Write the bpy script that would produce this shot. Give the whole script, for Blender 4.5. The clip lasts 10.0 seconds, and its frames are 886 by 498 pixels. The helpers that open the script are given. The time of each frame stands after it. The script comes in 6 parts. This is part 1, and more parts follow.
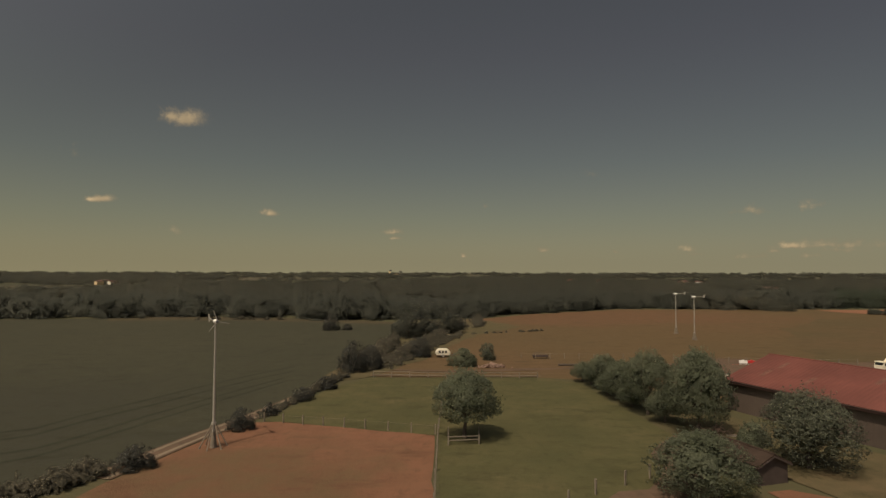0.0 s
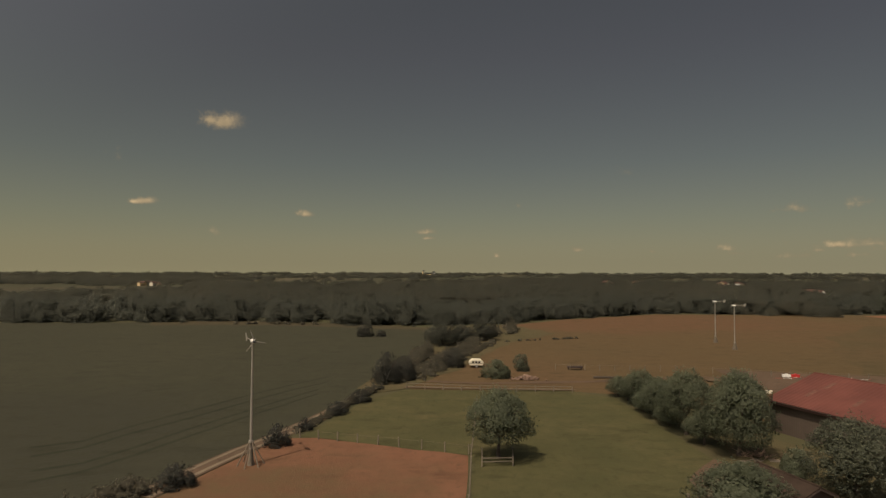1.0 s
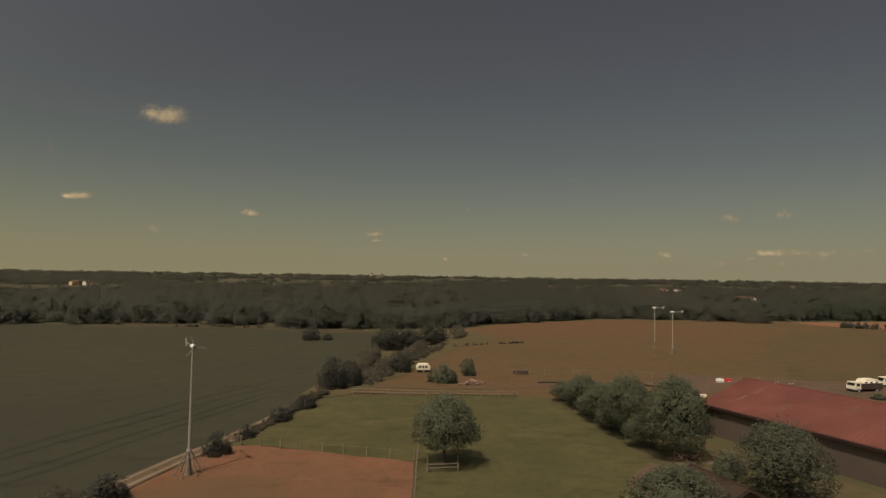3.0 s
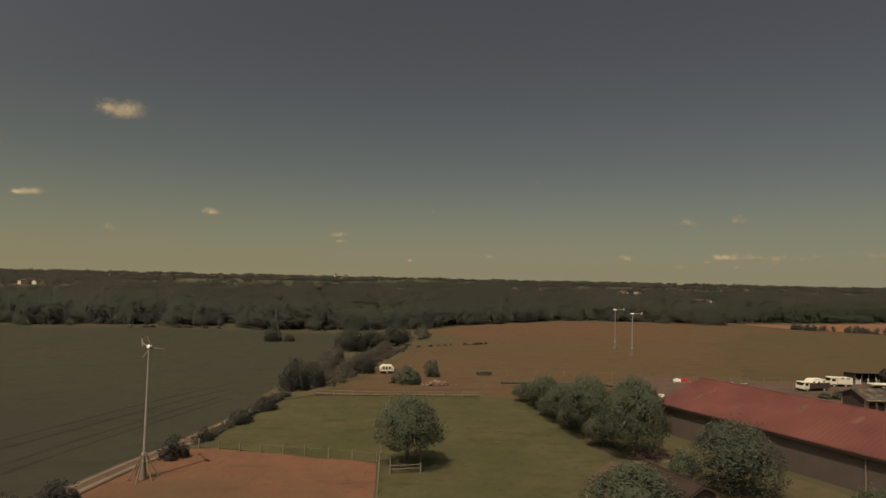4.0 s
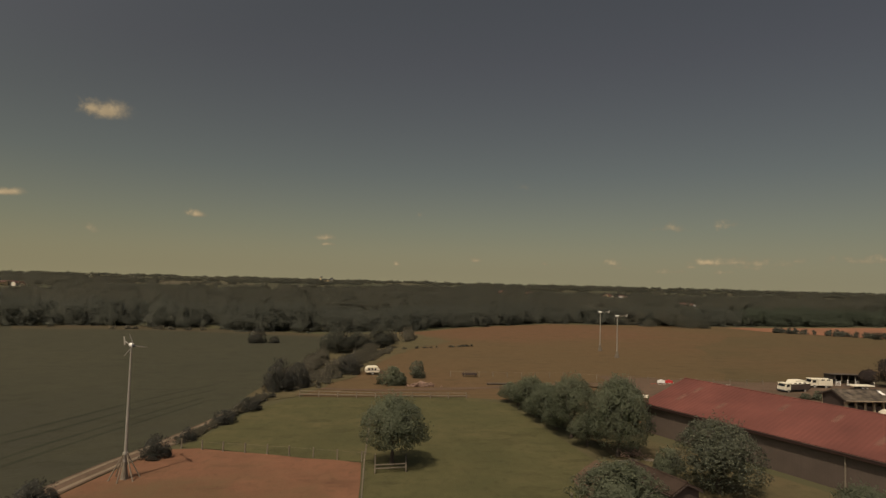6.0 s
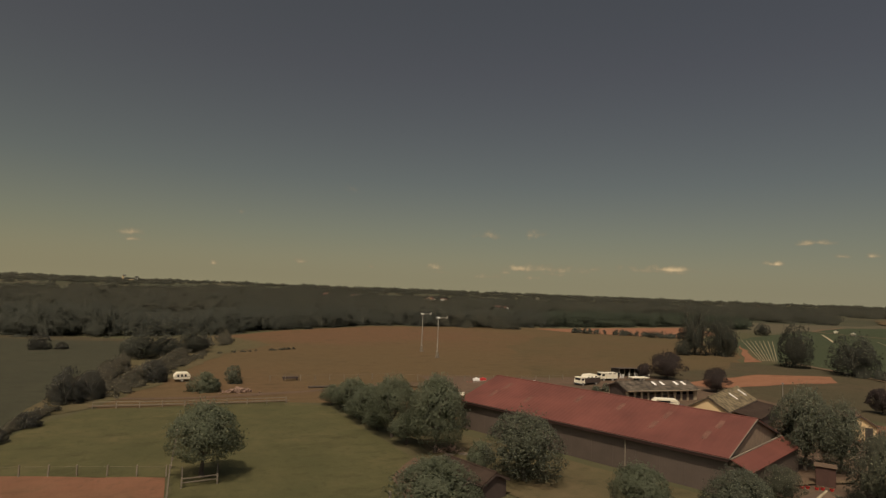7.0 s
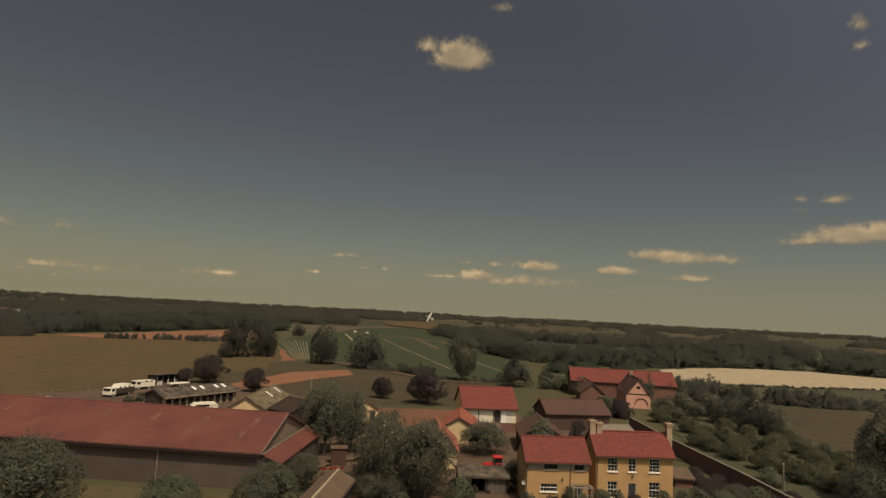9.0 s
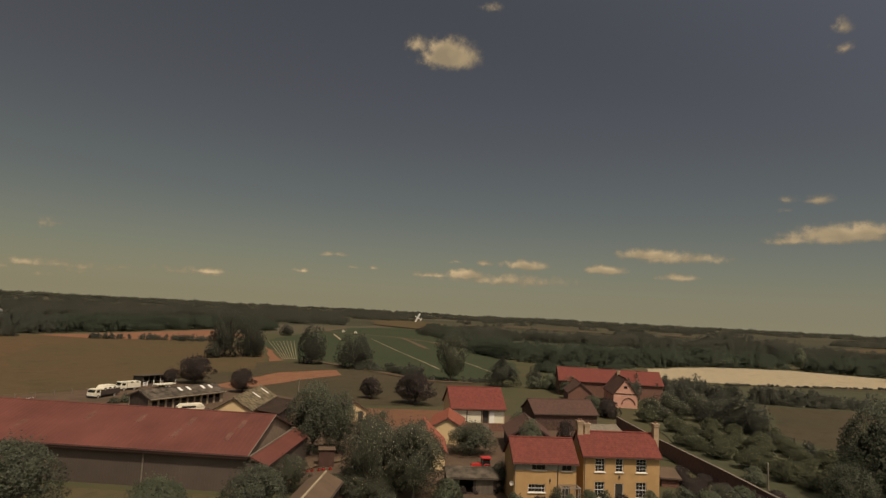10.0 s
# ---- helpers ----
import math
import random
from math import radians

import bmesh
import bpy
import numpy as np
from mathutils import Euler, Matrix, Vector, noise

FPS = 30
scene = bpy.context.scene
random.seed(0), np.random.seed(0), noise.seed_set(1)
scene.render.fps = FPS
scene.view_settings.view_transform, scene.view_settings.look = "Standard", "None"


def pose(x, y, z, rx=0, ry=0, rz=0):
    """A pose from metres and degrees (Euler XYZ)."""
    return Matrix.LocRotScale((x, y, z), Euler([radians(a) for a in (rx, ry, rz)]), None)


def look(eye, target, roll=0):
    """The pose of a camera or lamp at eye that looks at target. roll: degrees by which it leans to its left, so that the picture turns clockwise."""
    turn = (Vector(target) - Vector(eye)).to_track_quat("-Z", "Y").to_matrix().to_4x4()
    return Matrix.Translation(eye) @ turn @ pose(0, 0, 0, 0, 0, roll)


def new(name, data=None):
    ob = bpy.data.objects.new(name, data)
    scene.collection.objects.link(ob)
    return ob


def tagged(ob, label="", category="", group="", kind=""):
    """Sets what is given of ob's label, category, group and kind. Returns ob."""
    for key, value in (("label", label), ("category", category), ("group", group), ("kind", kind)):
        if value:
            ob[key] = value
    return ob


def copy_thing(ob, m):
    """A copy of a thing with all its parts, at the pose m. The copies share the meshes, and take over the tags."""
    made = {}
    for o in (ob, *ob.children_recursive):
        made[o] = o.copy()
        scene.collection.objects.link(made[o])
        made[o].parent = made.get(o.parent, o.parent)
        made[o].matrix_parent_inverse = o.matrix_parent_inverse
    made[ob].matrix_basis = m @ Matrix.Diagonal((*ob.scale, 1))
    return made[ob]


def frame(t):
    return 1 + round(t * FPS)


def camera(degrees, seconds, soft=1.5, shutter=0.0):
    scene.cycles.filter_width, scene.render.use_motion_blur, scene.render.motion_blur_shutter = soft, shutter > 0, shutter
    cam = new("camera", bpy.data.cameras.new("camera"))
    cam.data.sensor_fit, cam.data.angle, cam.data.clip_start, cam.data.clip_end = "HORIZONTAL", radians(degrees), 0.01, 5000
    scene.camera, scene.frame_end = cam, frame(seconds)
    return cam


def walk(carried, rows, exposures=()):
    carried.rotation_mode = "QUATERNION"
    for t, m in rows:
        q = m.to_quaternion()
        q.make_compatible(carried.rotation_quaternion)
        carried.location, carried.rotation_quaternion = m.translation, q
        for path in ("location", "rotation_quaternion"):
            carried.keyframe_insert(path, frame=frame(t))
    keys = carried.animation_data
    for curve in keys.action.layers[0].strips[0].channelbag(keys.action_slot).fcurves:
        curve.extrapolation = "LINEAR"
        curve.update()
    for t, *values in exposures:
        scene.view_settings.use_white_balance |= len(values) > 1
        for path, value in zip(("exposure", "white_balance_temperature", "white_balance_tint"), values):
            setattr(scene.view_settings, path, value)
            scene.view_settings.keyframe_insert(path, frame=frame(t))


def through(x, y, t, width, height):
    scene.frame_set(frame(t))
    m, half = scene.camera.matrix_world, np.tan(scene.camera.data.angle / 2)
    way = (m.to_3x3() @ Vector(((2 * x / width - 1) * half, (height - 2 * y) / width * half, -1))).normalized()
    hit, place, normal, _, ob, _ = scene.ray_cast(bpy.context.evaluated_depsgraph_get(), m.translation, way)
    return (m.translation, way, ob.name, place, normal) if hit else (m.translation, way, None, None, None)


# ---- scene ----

# ---------- camera: hovering, rising two metres, then turning right ----------
cam = camera(73.37, 10.0, soft=1.35)
# seconds, height, yaw, pitch, lean
WAY = [
    (0.0, 18.07, -0.96, 2.31, 0.12),
    (0.5, 19.31, 1.46, 2.32, 0.10),
    (1.0, 20.26, 2.23, 2.29, 0.12),
    (1.5, 20.56, 2.15, 2.35, 0.23),
    (2.0, 20.59, 0.89, 2.42, 0.45),
    (2.5, 20.56, -0.83, 2.56, 0.68),
    (3.0, 20.57, -2.68, 2.62, 0.89),
    (4.5, 20.40, -7.19, 2.92, 1.37),
    (5.0, 20.27, -7.63, 2.99, 1.35),
    (6.3, 19.96, -7.34, 3.28, 1.54),
    (6.5, 20.05, -9.99, 3.32, 1.74),
    (6.7, 20.00, -13.85, 3.53, 1.98),
    (7.0, 19.89, -23.96, 3.96, 2.29),
    (7.2, 19.98, -31.16, 4.31, 2.55),
    (7.5, 19.93, -40.94, 4.77, 2.76),
    (8.0, 19.98, -53.61, 5.41, 3.03),
    (8.5, 19.92, -61.28, 5.92, 3.04),
    (9.0, 19.99, -65.37, 6.20, 3.03),
    (9.5, 20.08, -66.62, 6.25, 3.02),
    (10.0, 20.19, -66.47, 6.20, 3.03),
]


def view(z, yaw, pitch, lean):
    a, b = radians(yaw), radians(pitch)
    ahead = Vector((-math.sin(a) * math.cos(b), math.cos(a) * math.cos(b), math.sin(b)))
    return look((0, 0, z), Vector((0, 0, z)) + ahead, lean)


walk(cam, [(t, view(z, yaw, pitch, lean)) for t, z, yaw, pitch, lean in WAY], exposures=[(0.0, 0.0, 8400, 7)])

# ---------- sky, clouds and sun ----------
SUN_AZ, SUN_EL = 215.5, 60.0
world = bpy.data.worlds.new("world")
scene.world = world
world.use_nodes = True
wt = world.node_tree
wt.nodes.clear()


def wmath(op, a, b=None, c=None):
    n = wt.nodes.new("ShaderNodeMath")
    n.operation = op
    for i, v in enumerate((a, b, c)):
        if v is None:
            continue
        if isinstance(v, (int, float)):
            n.inputs[i].default_value = v
        else:
            wt.links.new(v, n.inputs[i])
    return n.outputs[0]


def wvec(op, a, b):
    n = wt.nodes.new("ShaderNodeVectorMath")
    n.operation = op
    for i, v in enumerate((a, b)):
        if isinstance(v, tuple):
            n.inputs[i].default_value = v
        else:
            wt.links.new(v, n.inputs[i])
    return n


sky = wt.nodes.new("ShaderNodeTexSky")
sky.sky_type = "NISHITA"
sky.sun_disc = False
sky.sun_elevation, sky.sun_rotation = radians(SUN_EL), radians(SUN_AZ)
sky.air_density, sky.dust_density, sky.ozone_density = 1.0, 2.2, 1.0
soft_sky = wt.nodes.new("ShaderNodeHueSaturation")
soft_sky.inputs["Saturation"].default_value = 0.72
soft_sky.inputs["Value"].default_value = 0.34
wt.links.new(sky.outputs[0], soft_sky.inputs["Color"])

way = wt.nodes.new("ShaderNodeTexCoord").outputs["Generated"]
sep = wt.nodes.new("ShaderNodeSeparateXYZ")
wt.links.new(way, sep.inputs[0])
azimuth = wmath("MULTIPLY", wmath("ARCTAN2", sep.outputs[0], sep.outputs[1]), 57.2958)
height = wmath("MULTIPLY", wmath("ARCSINE", sep.outputs[2]), 57.2958)
flat = wt.nodes.new("ShaderNodeCombineXYZ")
wt.links.new(azimuth, flat.inputs[0])
wt.links.new(height, flat.inputs[1])
swirl = wt.nodes.new("ShaderNodeTexNoise")
swirl.inputs["Scale"].default_value = 0.55
swirl.inputs["Detail"].default_value = 5.0
wt.links.new(flat.outputs[0], swirl.inputs["Vector"])
fluff = wt.nodes.new("ShaderNodeTexNoise")
fluff.inputs["Scale"].default_value = 1.1
fluff.inputs["Detail"].default_value = 6.0
fluff.inputs["Roughness"].default_value = 0.6
wt.links.new(flat.outputs[0], fluff.inputs["Vector"])
drift = wvec("MULTIPLY", wvec("SUBTRACT", swirl.outputs["Color"], (0.5, 0.5, 0.5)).outputs[0], (1.7, 0.5, 0.0)).outputs[0]
spot = wvec("ADD", flat.outputs[0], drift).outputs[0]

# clouds: azimuth and height in degrees, half width, half height, thickness
CLOUDS_NORTH = [
    (-22.7, 13.4, 2.52, 1.36, 0.90), (-23.8, 13.5, 1.30, 1.00, 0.80), (-29.0, 6.1, 1.44, 0.54, 0.80), (-15.4, 5.5, 1.24, 0.59, 0.80), (-3.8, 3.9, 1.41, 0.54, 0.60), (-3.5, 3.3, 0.92, 0.36, 0.50),
    (2.8, 1.6, 0.50, 0.41, 0.70), (10.5, 2.2, 0.96, 0.50, 0.70), (17.1, 1.9, 0.52, 0.32, 0.50), (23.5, 2.1, 1.09, 0.59, 0.55), (28.4, 5.3, 1.57, 0.82, 0.50), (32.8, 5.4, 0.87, 0.63, 0.35),
    (31.4, 2.3, 1.05, 0.50, 1.00), (28.6, 1.4, 2.22, 0.41, 0.35), (34.8, 1.9, 2.93, 0.50, 0.35), (-23.4, 3.6, 1.29, 0.63, 0.30)]
CLOUDS_WISPS = [
    (15.1, 9.2, 0.94, 0.72, 0.20), (23.7, 1.7, 1.51, 0.36, 0.30), (4.8, 6.5, 0.50, 0.36, 0.25), (-31.0, 9.7, 1.03, 0.72, 0.20), (32.9, 1.4, 1.53, 0.36, 0.30)]
CLOUDS_EAST = [
    (31.3, 2.4, 1.32, 0.50, 0.80), (30.2, 1.9, 0.91, 0.36, 0.50), (33.0, 5.6, 1.38, 0.63, 0.30), (45.1, 2.7, 2.14, 0.50, 0.90), (41.7, 2.7, 1.45, 0.41, 0.35), (38.0, 2.4, 1.63, 0.41, 0.30),
    (53.1, 3.3, 0.94, 0.36, 0.80), (56.1, 5.0, 1.92, 0.41, 0.60), (57.9, 3.9, 0.83, 0.32, 0.50), (59.9, 4.0, 0.77, 0.36, 0.60), (65.8, 3.6, 3.18, 0.45, 0.70), (68.8, 3.8, 2.54, 0.82, 1.30),
    (67.6, 5.0, 1.42, 0.41, 0.50), (70.7, 5.0, 1.41, 0.50, 0.70), (74.5, 4.9, 2.92, 0.82, 1.20), (72.9, 3.4, 8.70, 0.91, 0.72), (33.5, 2.3, 6.5, 0.7, 0.5), (44.0, 2.5, 5.0, 0.55, 0.42)]
CLOUDS_SOUTH = [
    (85.8, 6.2, 4.13, 0.91, 1.20), (88.2, 5.9, 5.84, 1.00, 0.80), (81.9, 4.7, 2.51, 0.77, 1.30), (88.2, 4.2, 2.76, 0.54, 0.80), (100.2, 7.8, 5.22, 1.36, 1.20), (97.0, 7.5, 2.39, 0.63, 1.00),
    (102.1, 8.1, 2.85, 1.09, 1.20), (96.8, 10.9, 1.08, 0.50, 0.50), (99.1, 10.8, 1.33, 0.72, 0.80), (96.8, 10.1, 0.81, 0.36, 0.35), (66.1, 24.0, 3.7, 2.3, 1.40), (62.9, 24.8, 1.7, 1.3, 0.75),
    (100.9, 24.0, 1.12, 1.18, 0.60), (101.0, 22.4, 1.01, 0.72, 0.40), (70.2, 28.4, 1.70, 0.63, 0.40)]


def cloud_cover(at):
    """How deep a direction lies inside the nearest cloud."""
    total = None
    for a, e, w, h, thick in CLOUDS_NORTH + CLOUDS_WISPS + CLOUDS_EAST + CLOUDS_SOUTH:
        near = wvec("DIVIDE", wvec("SUBTRACT", at, (a, e, 0.0)).outputs[0], (w, h, 1.0)).outputs[0]
        # flat below, rounded above
        near = wvec("MAXIMUM", near, wvec("MULTIPLY", near, (1.0, -1.8, 0.0)).outputs[0]).outputs[0]
        ln = wt.nodes.new("ShaderNodeVectorMath")
        ln.operation = "LENGTH"
        wt.links.new(near, ln.inputs[0])
        one = wmath("MULTIPLY", wmath("SUBTRACT", 1.0, ln.outputs["Value"]), thick)
        total = one if total is None else wmath("MAXIMUM", total, one)
    return total


cover = cloud_cover(spot)
# cloud above a direction shades it: tops are bright, bases dull
above = wmath("MAXIMUM", cloud_cover(wvec("ADD", spot, (-0.2, 0.42, 0.0)).outputs[0]), 0.0)
billow = wmath("MULTIPLY", wmath("SUBTRACT", fluff.outputs["Fac"], 0.5), 1.1)
ramp = wt.nodes.new("ShaderNodeMapRange")
ramp.interpolation_type = "SMOOTHSTEP"
ramp.inputs["From Min"].default_value = 0.0
ramp.inputs["From Max"].default_value = 0.85
ramp.inputs["To Max"].default_value = 0.9
wt.links.new(wmath("ADD", wmath("MAXIMUM", cover, -0.6), billow), ramp.inputs["Value"])
only = wmath("MULTIPLY", ramp.outputs[0], wmath("GREATER_THAN", cover, -0.25))
# the whole sky grows brighter towards the side of the sun
sunward = (math.sin(radians(SUN_AZ)) * math.cos(radians(SUN_EL)), math.cos(radians(SUN_AZ)) * math.cos(radians(SUN_EL)), math.sin(radians(SUN_EL)))
facing = wmath("MAXIMUM", wvec("DOT_PRODUCT", way, sunward).outputs["Value"], 0.0)
glow = wmath("ADD", 1.0, wmath("MULTIPLY", wmath("POWER", facing, 1.6), 3.4))
bright = wvec("SCALE", soft_sky.outputs[0], (0.0, 0.0, 0.0))
wt.links.new(glow, bright.inputs["Scale"])
# ground haze that thins out with height
haze = wmath("POWER", 2.718, wmath("MULTIPLY", wmath("ABSOLUTE", height), -1 / 5.6))
hazy = wt.nodes.new("ShaderNodeMix")
hazy.data_type, hazy.blend_type = "RGBA", "ADD"
hazy.inputs[7].default_value = (2.1, 2.2, 1.85, 1)
wt.links.new(haze, hazy.inputs["Factor"])
wt.links.new(bright.outputs[0], hazy.inputs[6])
mix = wt.nodes.new("ShaderNodeMix")
mix.data_type = "RGBA"
wt.links.new(only, mix.inputs["Factor"])
# the clear sky turns from warm at the horizon over blue to mauve overhead
hue = wt.nodes.new("ShaderNodeValToRGB")
while len(hue.color_ramp.elements) < 5:
    hue.color_ramp.elements.new(0.5)
for k, (p, c) in zip(hue.color_ramp.elements, [(0.0, (0.97, 0.92, 0.84)), (0.15, (0.9, 0.93, 0.895)), (0.3, (0.855, 0.905, 0.945)), (0.6, (0.93, 0.89, 0.95)), (1.0, (1.0, 0.98, 0.99))]):
    k.position, k.color = p, (*c, 1)
wt.links.new(wmath("DIVIDE", height, 34.0), hue.inputs[0])
hued = wt.nodes.new("ShaderNodeMix")
hued.data_type, hued.blend_type = "RGBA", "MULTIPLY"
hued.inputs["Factor"].default_value = 1.0
wt.links.new(hazy.outputs[2], hued.inputs[6])
wt.links.new(hue.outputs[0], hued.inputs[7])
# and from warmer in the north-west to bluer in the south-east
side = wt.nodes.new("ShaderNodeMapRange")
side.inputs["From Min"].default_value, side.inputs["From Max"].default_value = -45.0, 110.0
wt.links.new(azimuth, side.inputs["Value"])
cast = wt.nodes.new("ShaderNodeMix")
cast.data_type = "RGBA"
cast.inputs[6].default_value, cast.inputs[7].default_value = (1.01, 0.99, 0.92, 1), (0.97, 0.99, 1.05, 1)
wt.links.new(side.outputs[0], cast.inputs["Factor"])
whole = wt.nodes.new("ShaderNodeMix")
whole.data_type, whole.blend_type = "RGBA", "MULTIPLY"
whole.inputs["Factor"].default_value = 1.0
wt.links.new(hued.outputs[2], whole.inputs[6])
wt.links.new(cast.outputs[2], whole.inputs[7])
wt.links.new(whole.outputs[2], mix.inputs[6])
puff = wt.nodes.new("ShaderNodeMix")
puff.data_type = "RGBA"
puff.inputs[6].default_value, puff.inputs[7].default_value = (2.3, 2.0, 1.6, 1), (6.4, 5.1, 3.6, 1)
shade = wt.nodes.new("ShaderNodeMapRange")
shade.inputs["From Min"].default_value, shade.inputs["From Max"].default_value = 0.38, 0.6
shade.inputs["To Min"].default_value, shade.inputs["To Max"].default_value = 0.5, 1.15
lump = wt.nodes.new("ShaderNodeTexNoise")
lump.inputs["Scale"].default_value, lump.inputs["Detail"].default_value = 0.45, 1.5
wt.links.new(flat.outputs[0], lump.inputs["Vector"])
wt.links.new(lump.outputs["Fac"], shade.inputs["Value"])
top_light = wmath("SUBTRACT", 1.0, wmath("MINIMUM", wmath("MULTIPLY", above, 0.8), 0.6))
wt.links.new(wmath("MULTIPLY", wmath("MULTIPLY", ramp.outputs[0], top_light), shade.outputs[0]), puff.inputs["Factor"])
wt.links.new(puff.outputs[2], mix.inputs[7])
bg = wt.nodes.new("ShaderNodeBackground")
bg.inputs["Strength"].default_value = 0.094
wt.links.new(mix.outputs[2], bg.inputs["Color"])
wout = wt.nodes.new("ShaderNodeOutputWorld")
wt.links.new(bg.outputs[0], wout.inputs["Surface"])

sun_data = bpy.data.lights.new("sun", "SUN")
sun_data.energy, sun_data.angle, sun_data.color = 2.85, radians(0.53), (1.0, 0.935, 0.93)
sun = new("sun", sun_data)
sa, se = radians(SUN_AZ), radians(SUN_EL)
sun.matrix_world = look((math.sin(sa) * math.cos(se) * 200, math.cos(sa) * math.cos(se) * 200, math.sin(se) * 200), (0, 0, 0))


# ---------- materials ----------
class Nodes:
    """A small builder for procedural materials on world position."""

    def __init__(self, name):
        self.mat = bpy.data.materials.new(name)
        self.mat.use_nodes = True
        self.t = self.mat.node_tree
        self.t.nodes.clear()
        self.pos = self.t.nodes.new("ShaderNodeNewGeometry").outputs["Position"]

    def link(self, a, b):
        self.t.links.new(a, b)

    def noise(self, scale, detail=4.0, rough=0.55, stretch=None):
        n = self.t.nodes.new("ShaderNodeTexNoise")
        n.inputs["Scale"].default_value, n.inputs["Detail"].default_value, n.inputs["Roughness"].default_value = scale, detail, rough
        src = self.pos
        if stretch:
            m = self.t.nodes.new("ShaderNodeMapping")
            m.inputs["Scale"].default_value = stretch
            self.link(src, m.inputs["Vector"])
            src = m.outputs[0]
        self.link(src, n.inputs["Vector"])
        return n.outputs["Fac"]

    def wave(self, scale, turn=0.0, axis="X", profile="SIN", distort=0.0):
        n = self.t.nodes.new("ShaderNodeTexWave")
        n.bands_direction, n.wave_profile = axis, profile
        n.inputs["Scale"].default_value, n.inputs["Distortion"].default_value = scale, distort
        m = self.t.nodes.new("ShaderNodeMapping")
        m.vector_type = "TEXTURE"
        m.inputs["Rotation"].default_value = (0, 0, turn)
        self.link(self.pos, m.inputs["Vector"])
        self.link(m.outputs[0], n.inputs["Vector"])
        return n.outputs["Fac"]

    def ramp(self, fac, stops):
        n = self.t.nodes.new("ShaderNodeValToRGB")
        e = n.color_ramp.elements
        while len(e) < len(stops):
            e.new(0.5)
        for k, (p, c) in zip(e, stops):
            k.position, k.color = p, (*c, 1)
        self.link(fac, n.inputs[0])
        return n.outputs[0]

    def mix(self, fac, a, b, blend="MIX"):
        n = self.t.nodes.new("ShaderNodeMix")
        n.data_type, n.blend_type, n.clamp_factor = "RGBA", blend, True
        for v, i in ((fac, 0), (a, 6), (b, 7)):
            if isinstance(v, (int, float)):
                n.inputs[i].default_value = v
            elif isinstance(v, tuple):
                n.inputs[i].default_value = (*v, 1)
            else:
                self.link(v, n.inputs[i])
        return n.outputs[2]

    def math(self, op, a, b=0.0):
        n = self.t.nodes.new("ShaderNodeMath")
        n.operation = op
        for i, v in enumerate((a, b)):
            if isinstance(v, (int, float)):
                n.inputs[i].default_value = v
            else:
                self.link(v, n.inputs[i])
        return n.outputs[0]

    def done(self, color, rough=0.8, bump=None, depth=0.02, metal=0.0, spec=0.3, through=0.0, sheer=0.0):
        p = self.t.nodes.new("ShaderNodeBsdfPrincipled")
        if isinstance(color, tuple):
            p.inputs["Base Color"].default_value = (*color, 1)
        else:
            self.link(color, p.inputs["Base Color"])
        p.inputs["Roughness"].default_value, p.inputs["Metallic"].default_value = rough, metal
        p.inputs["Specular IOR Level"].default_value = spec
        if bump is not None:
            b = self.t.nodes.new("ShaderNodeBump")
            b.inputs["Distance"].default_value = depth
            self.link(bump, b.inputs["Height"])
            self.link(b.outputs[0], p.inputs["Normal"])
        o = self.t.nodes.new("ShaderNodeOutputMaterial")
        last = p.outputs[0]
        if through:
            tr = self.t.nodes.new("ShaderNodeBsdfTranslucent")
            if not isinstance(color, tuple):
                self.link(color, tr.inputs["Color"])
            ms = self.t.nodes.new("ShaderNodeMixShader")
            ms.inputs[0].default_value = through
            self.link(last, ms.inputs[1])
            self.link(tr.outputs[0], ms.inputs[2])
            last = ms.outputs[0]
        if sheer:
            gap = self.t.nodes.new("ShaderNodeMixShader")
            gap.inputs[0].default_value = sheer
            self.link(last, gap.inputs[1])
            self.link(self.t.nodes.new("ShaderNodeBsdfTransparent").outputs[0], gap.inputs[2])
            last = gap.outputs[0]
        self.link(last, o.inputs["Surface"])
        return self.mat


def tint(c, f):
    return tuple(min(1.0, v * f) for v in c)


def plain(name, c, rough=0.7, vary=0.25, scale=1.5, depth=0.01, metal=0.0, spec=0.3):
    """Paint, timber or metal: a base colour with stains at two scales and fine relief."""
    k = Nodes(name)
    big, small = k.noise(scale, 3), k.noise(scale * 12, 4, 0.7)
    col = k.ramp(big, [(0.25, tint(c, 1 - vary)), (0.75, tint(c, 1 + vary * 0.6))])
    col = k.mix(k.math("MULTIPLY", small, 0.5), col, tint(c, 1 - vary * 1.2))
    return k.done(col, rough, small, depth, metal, spec)


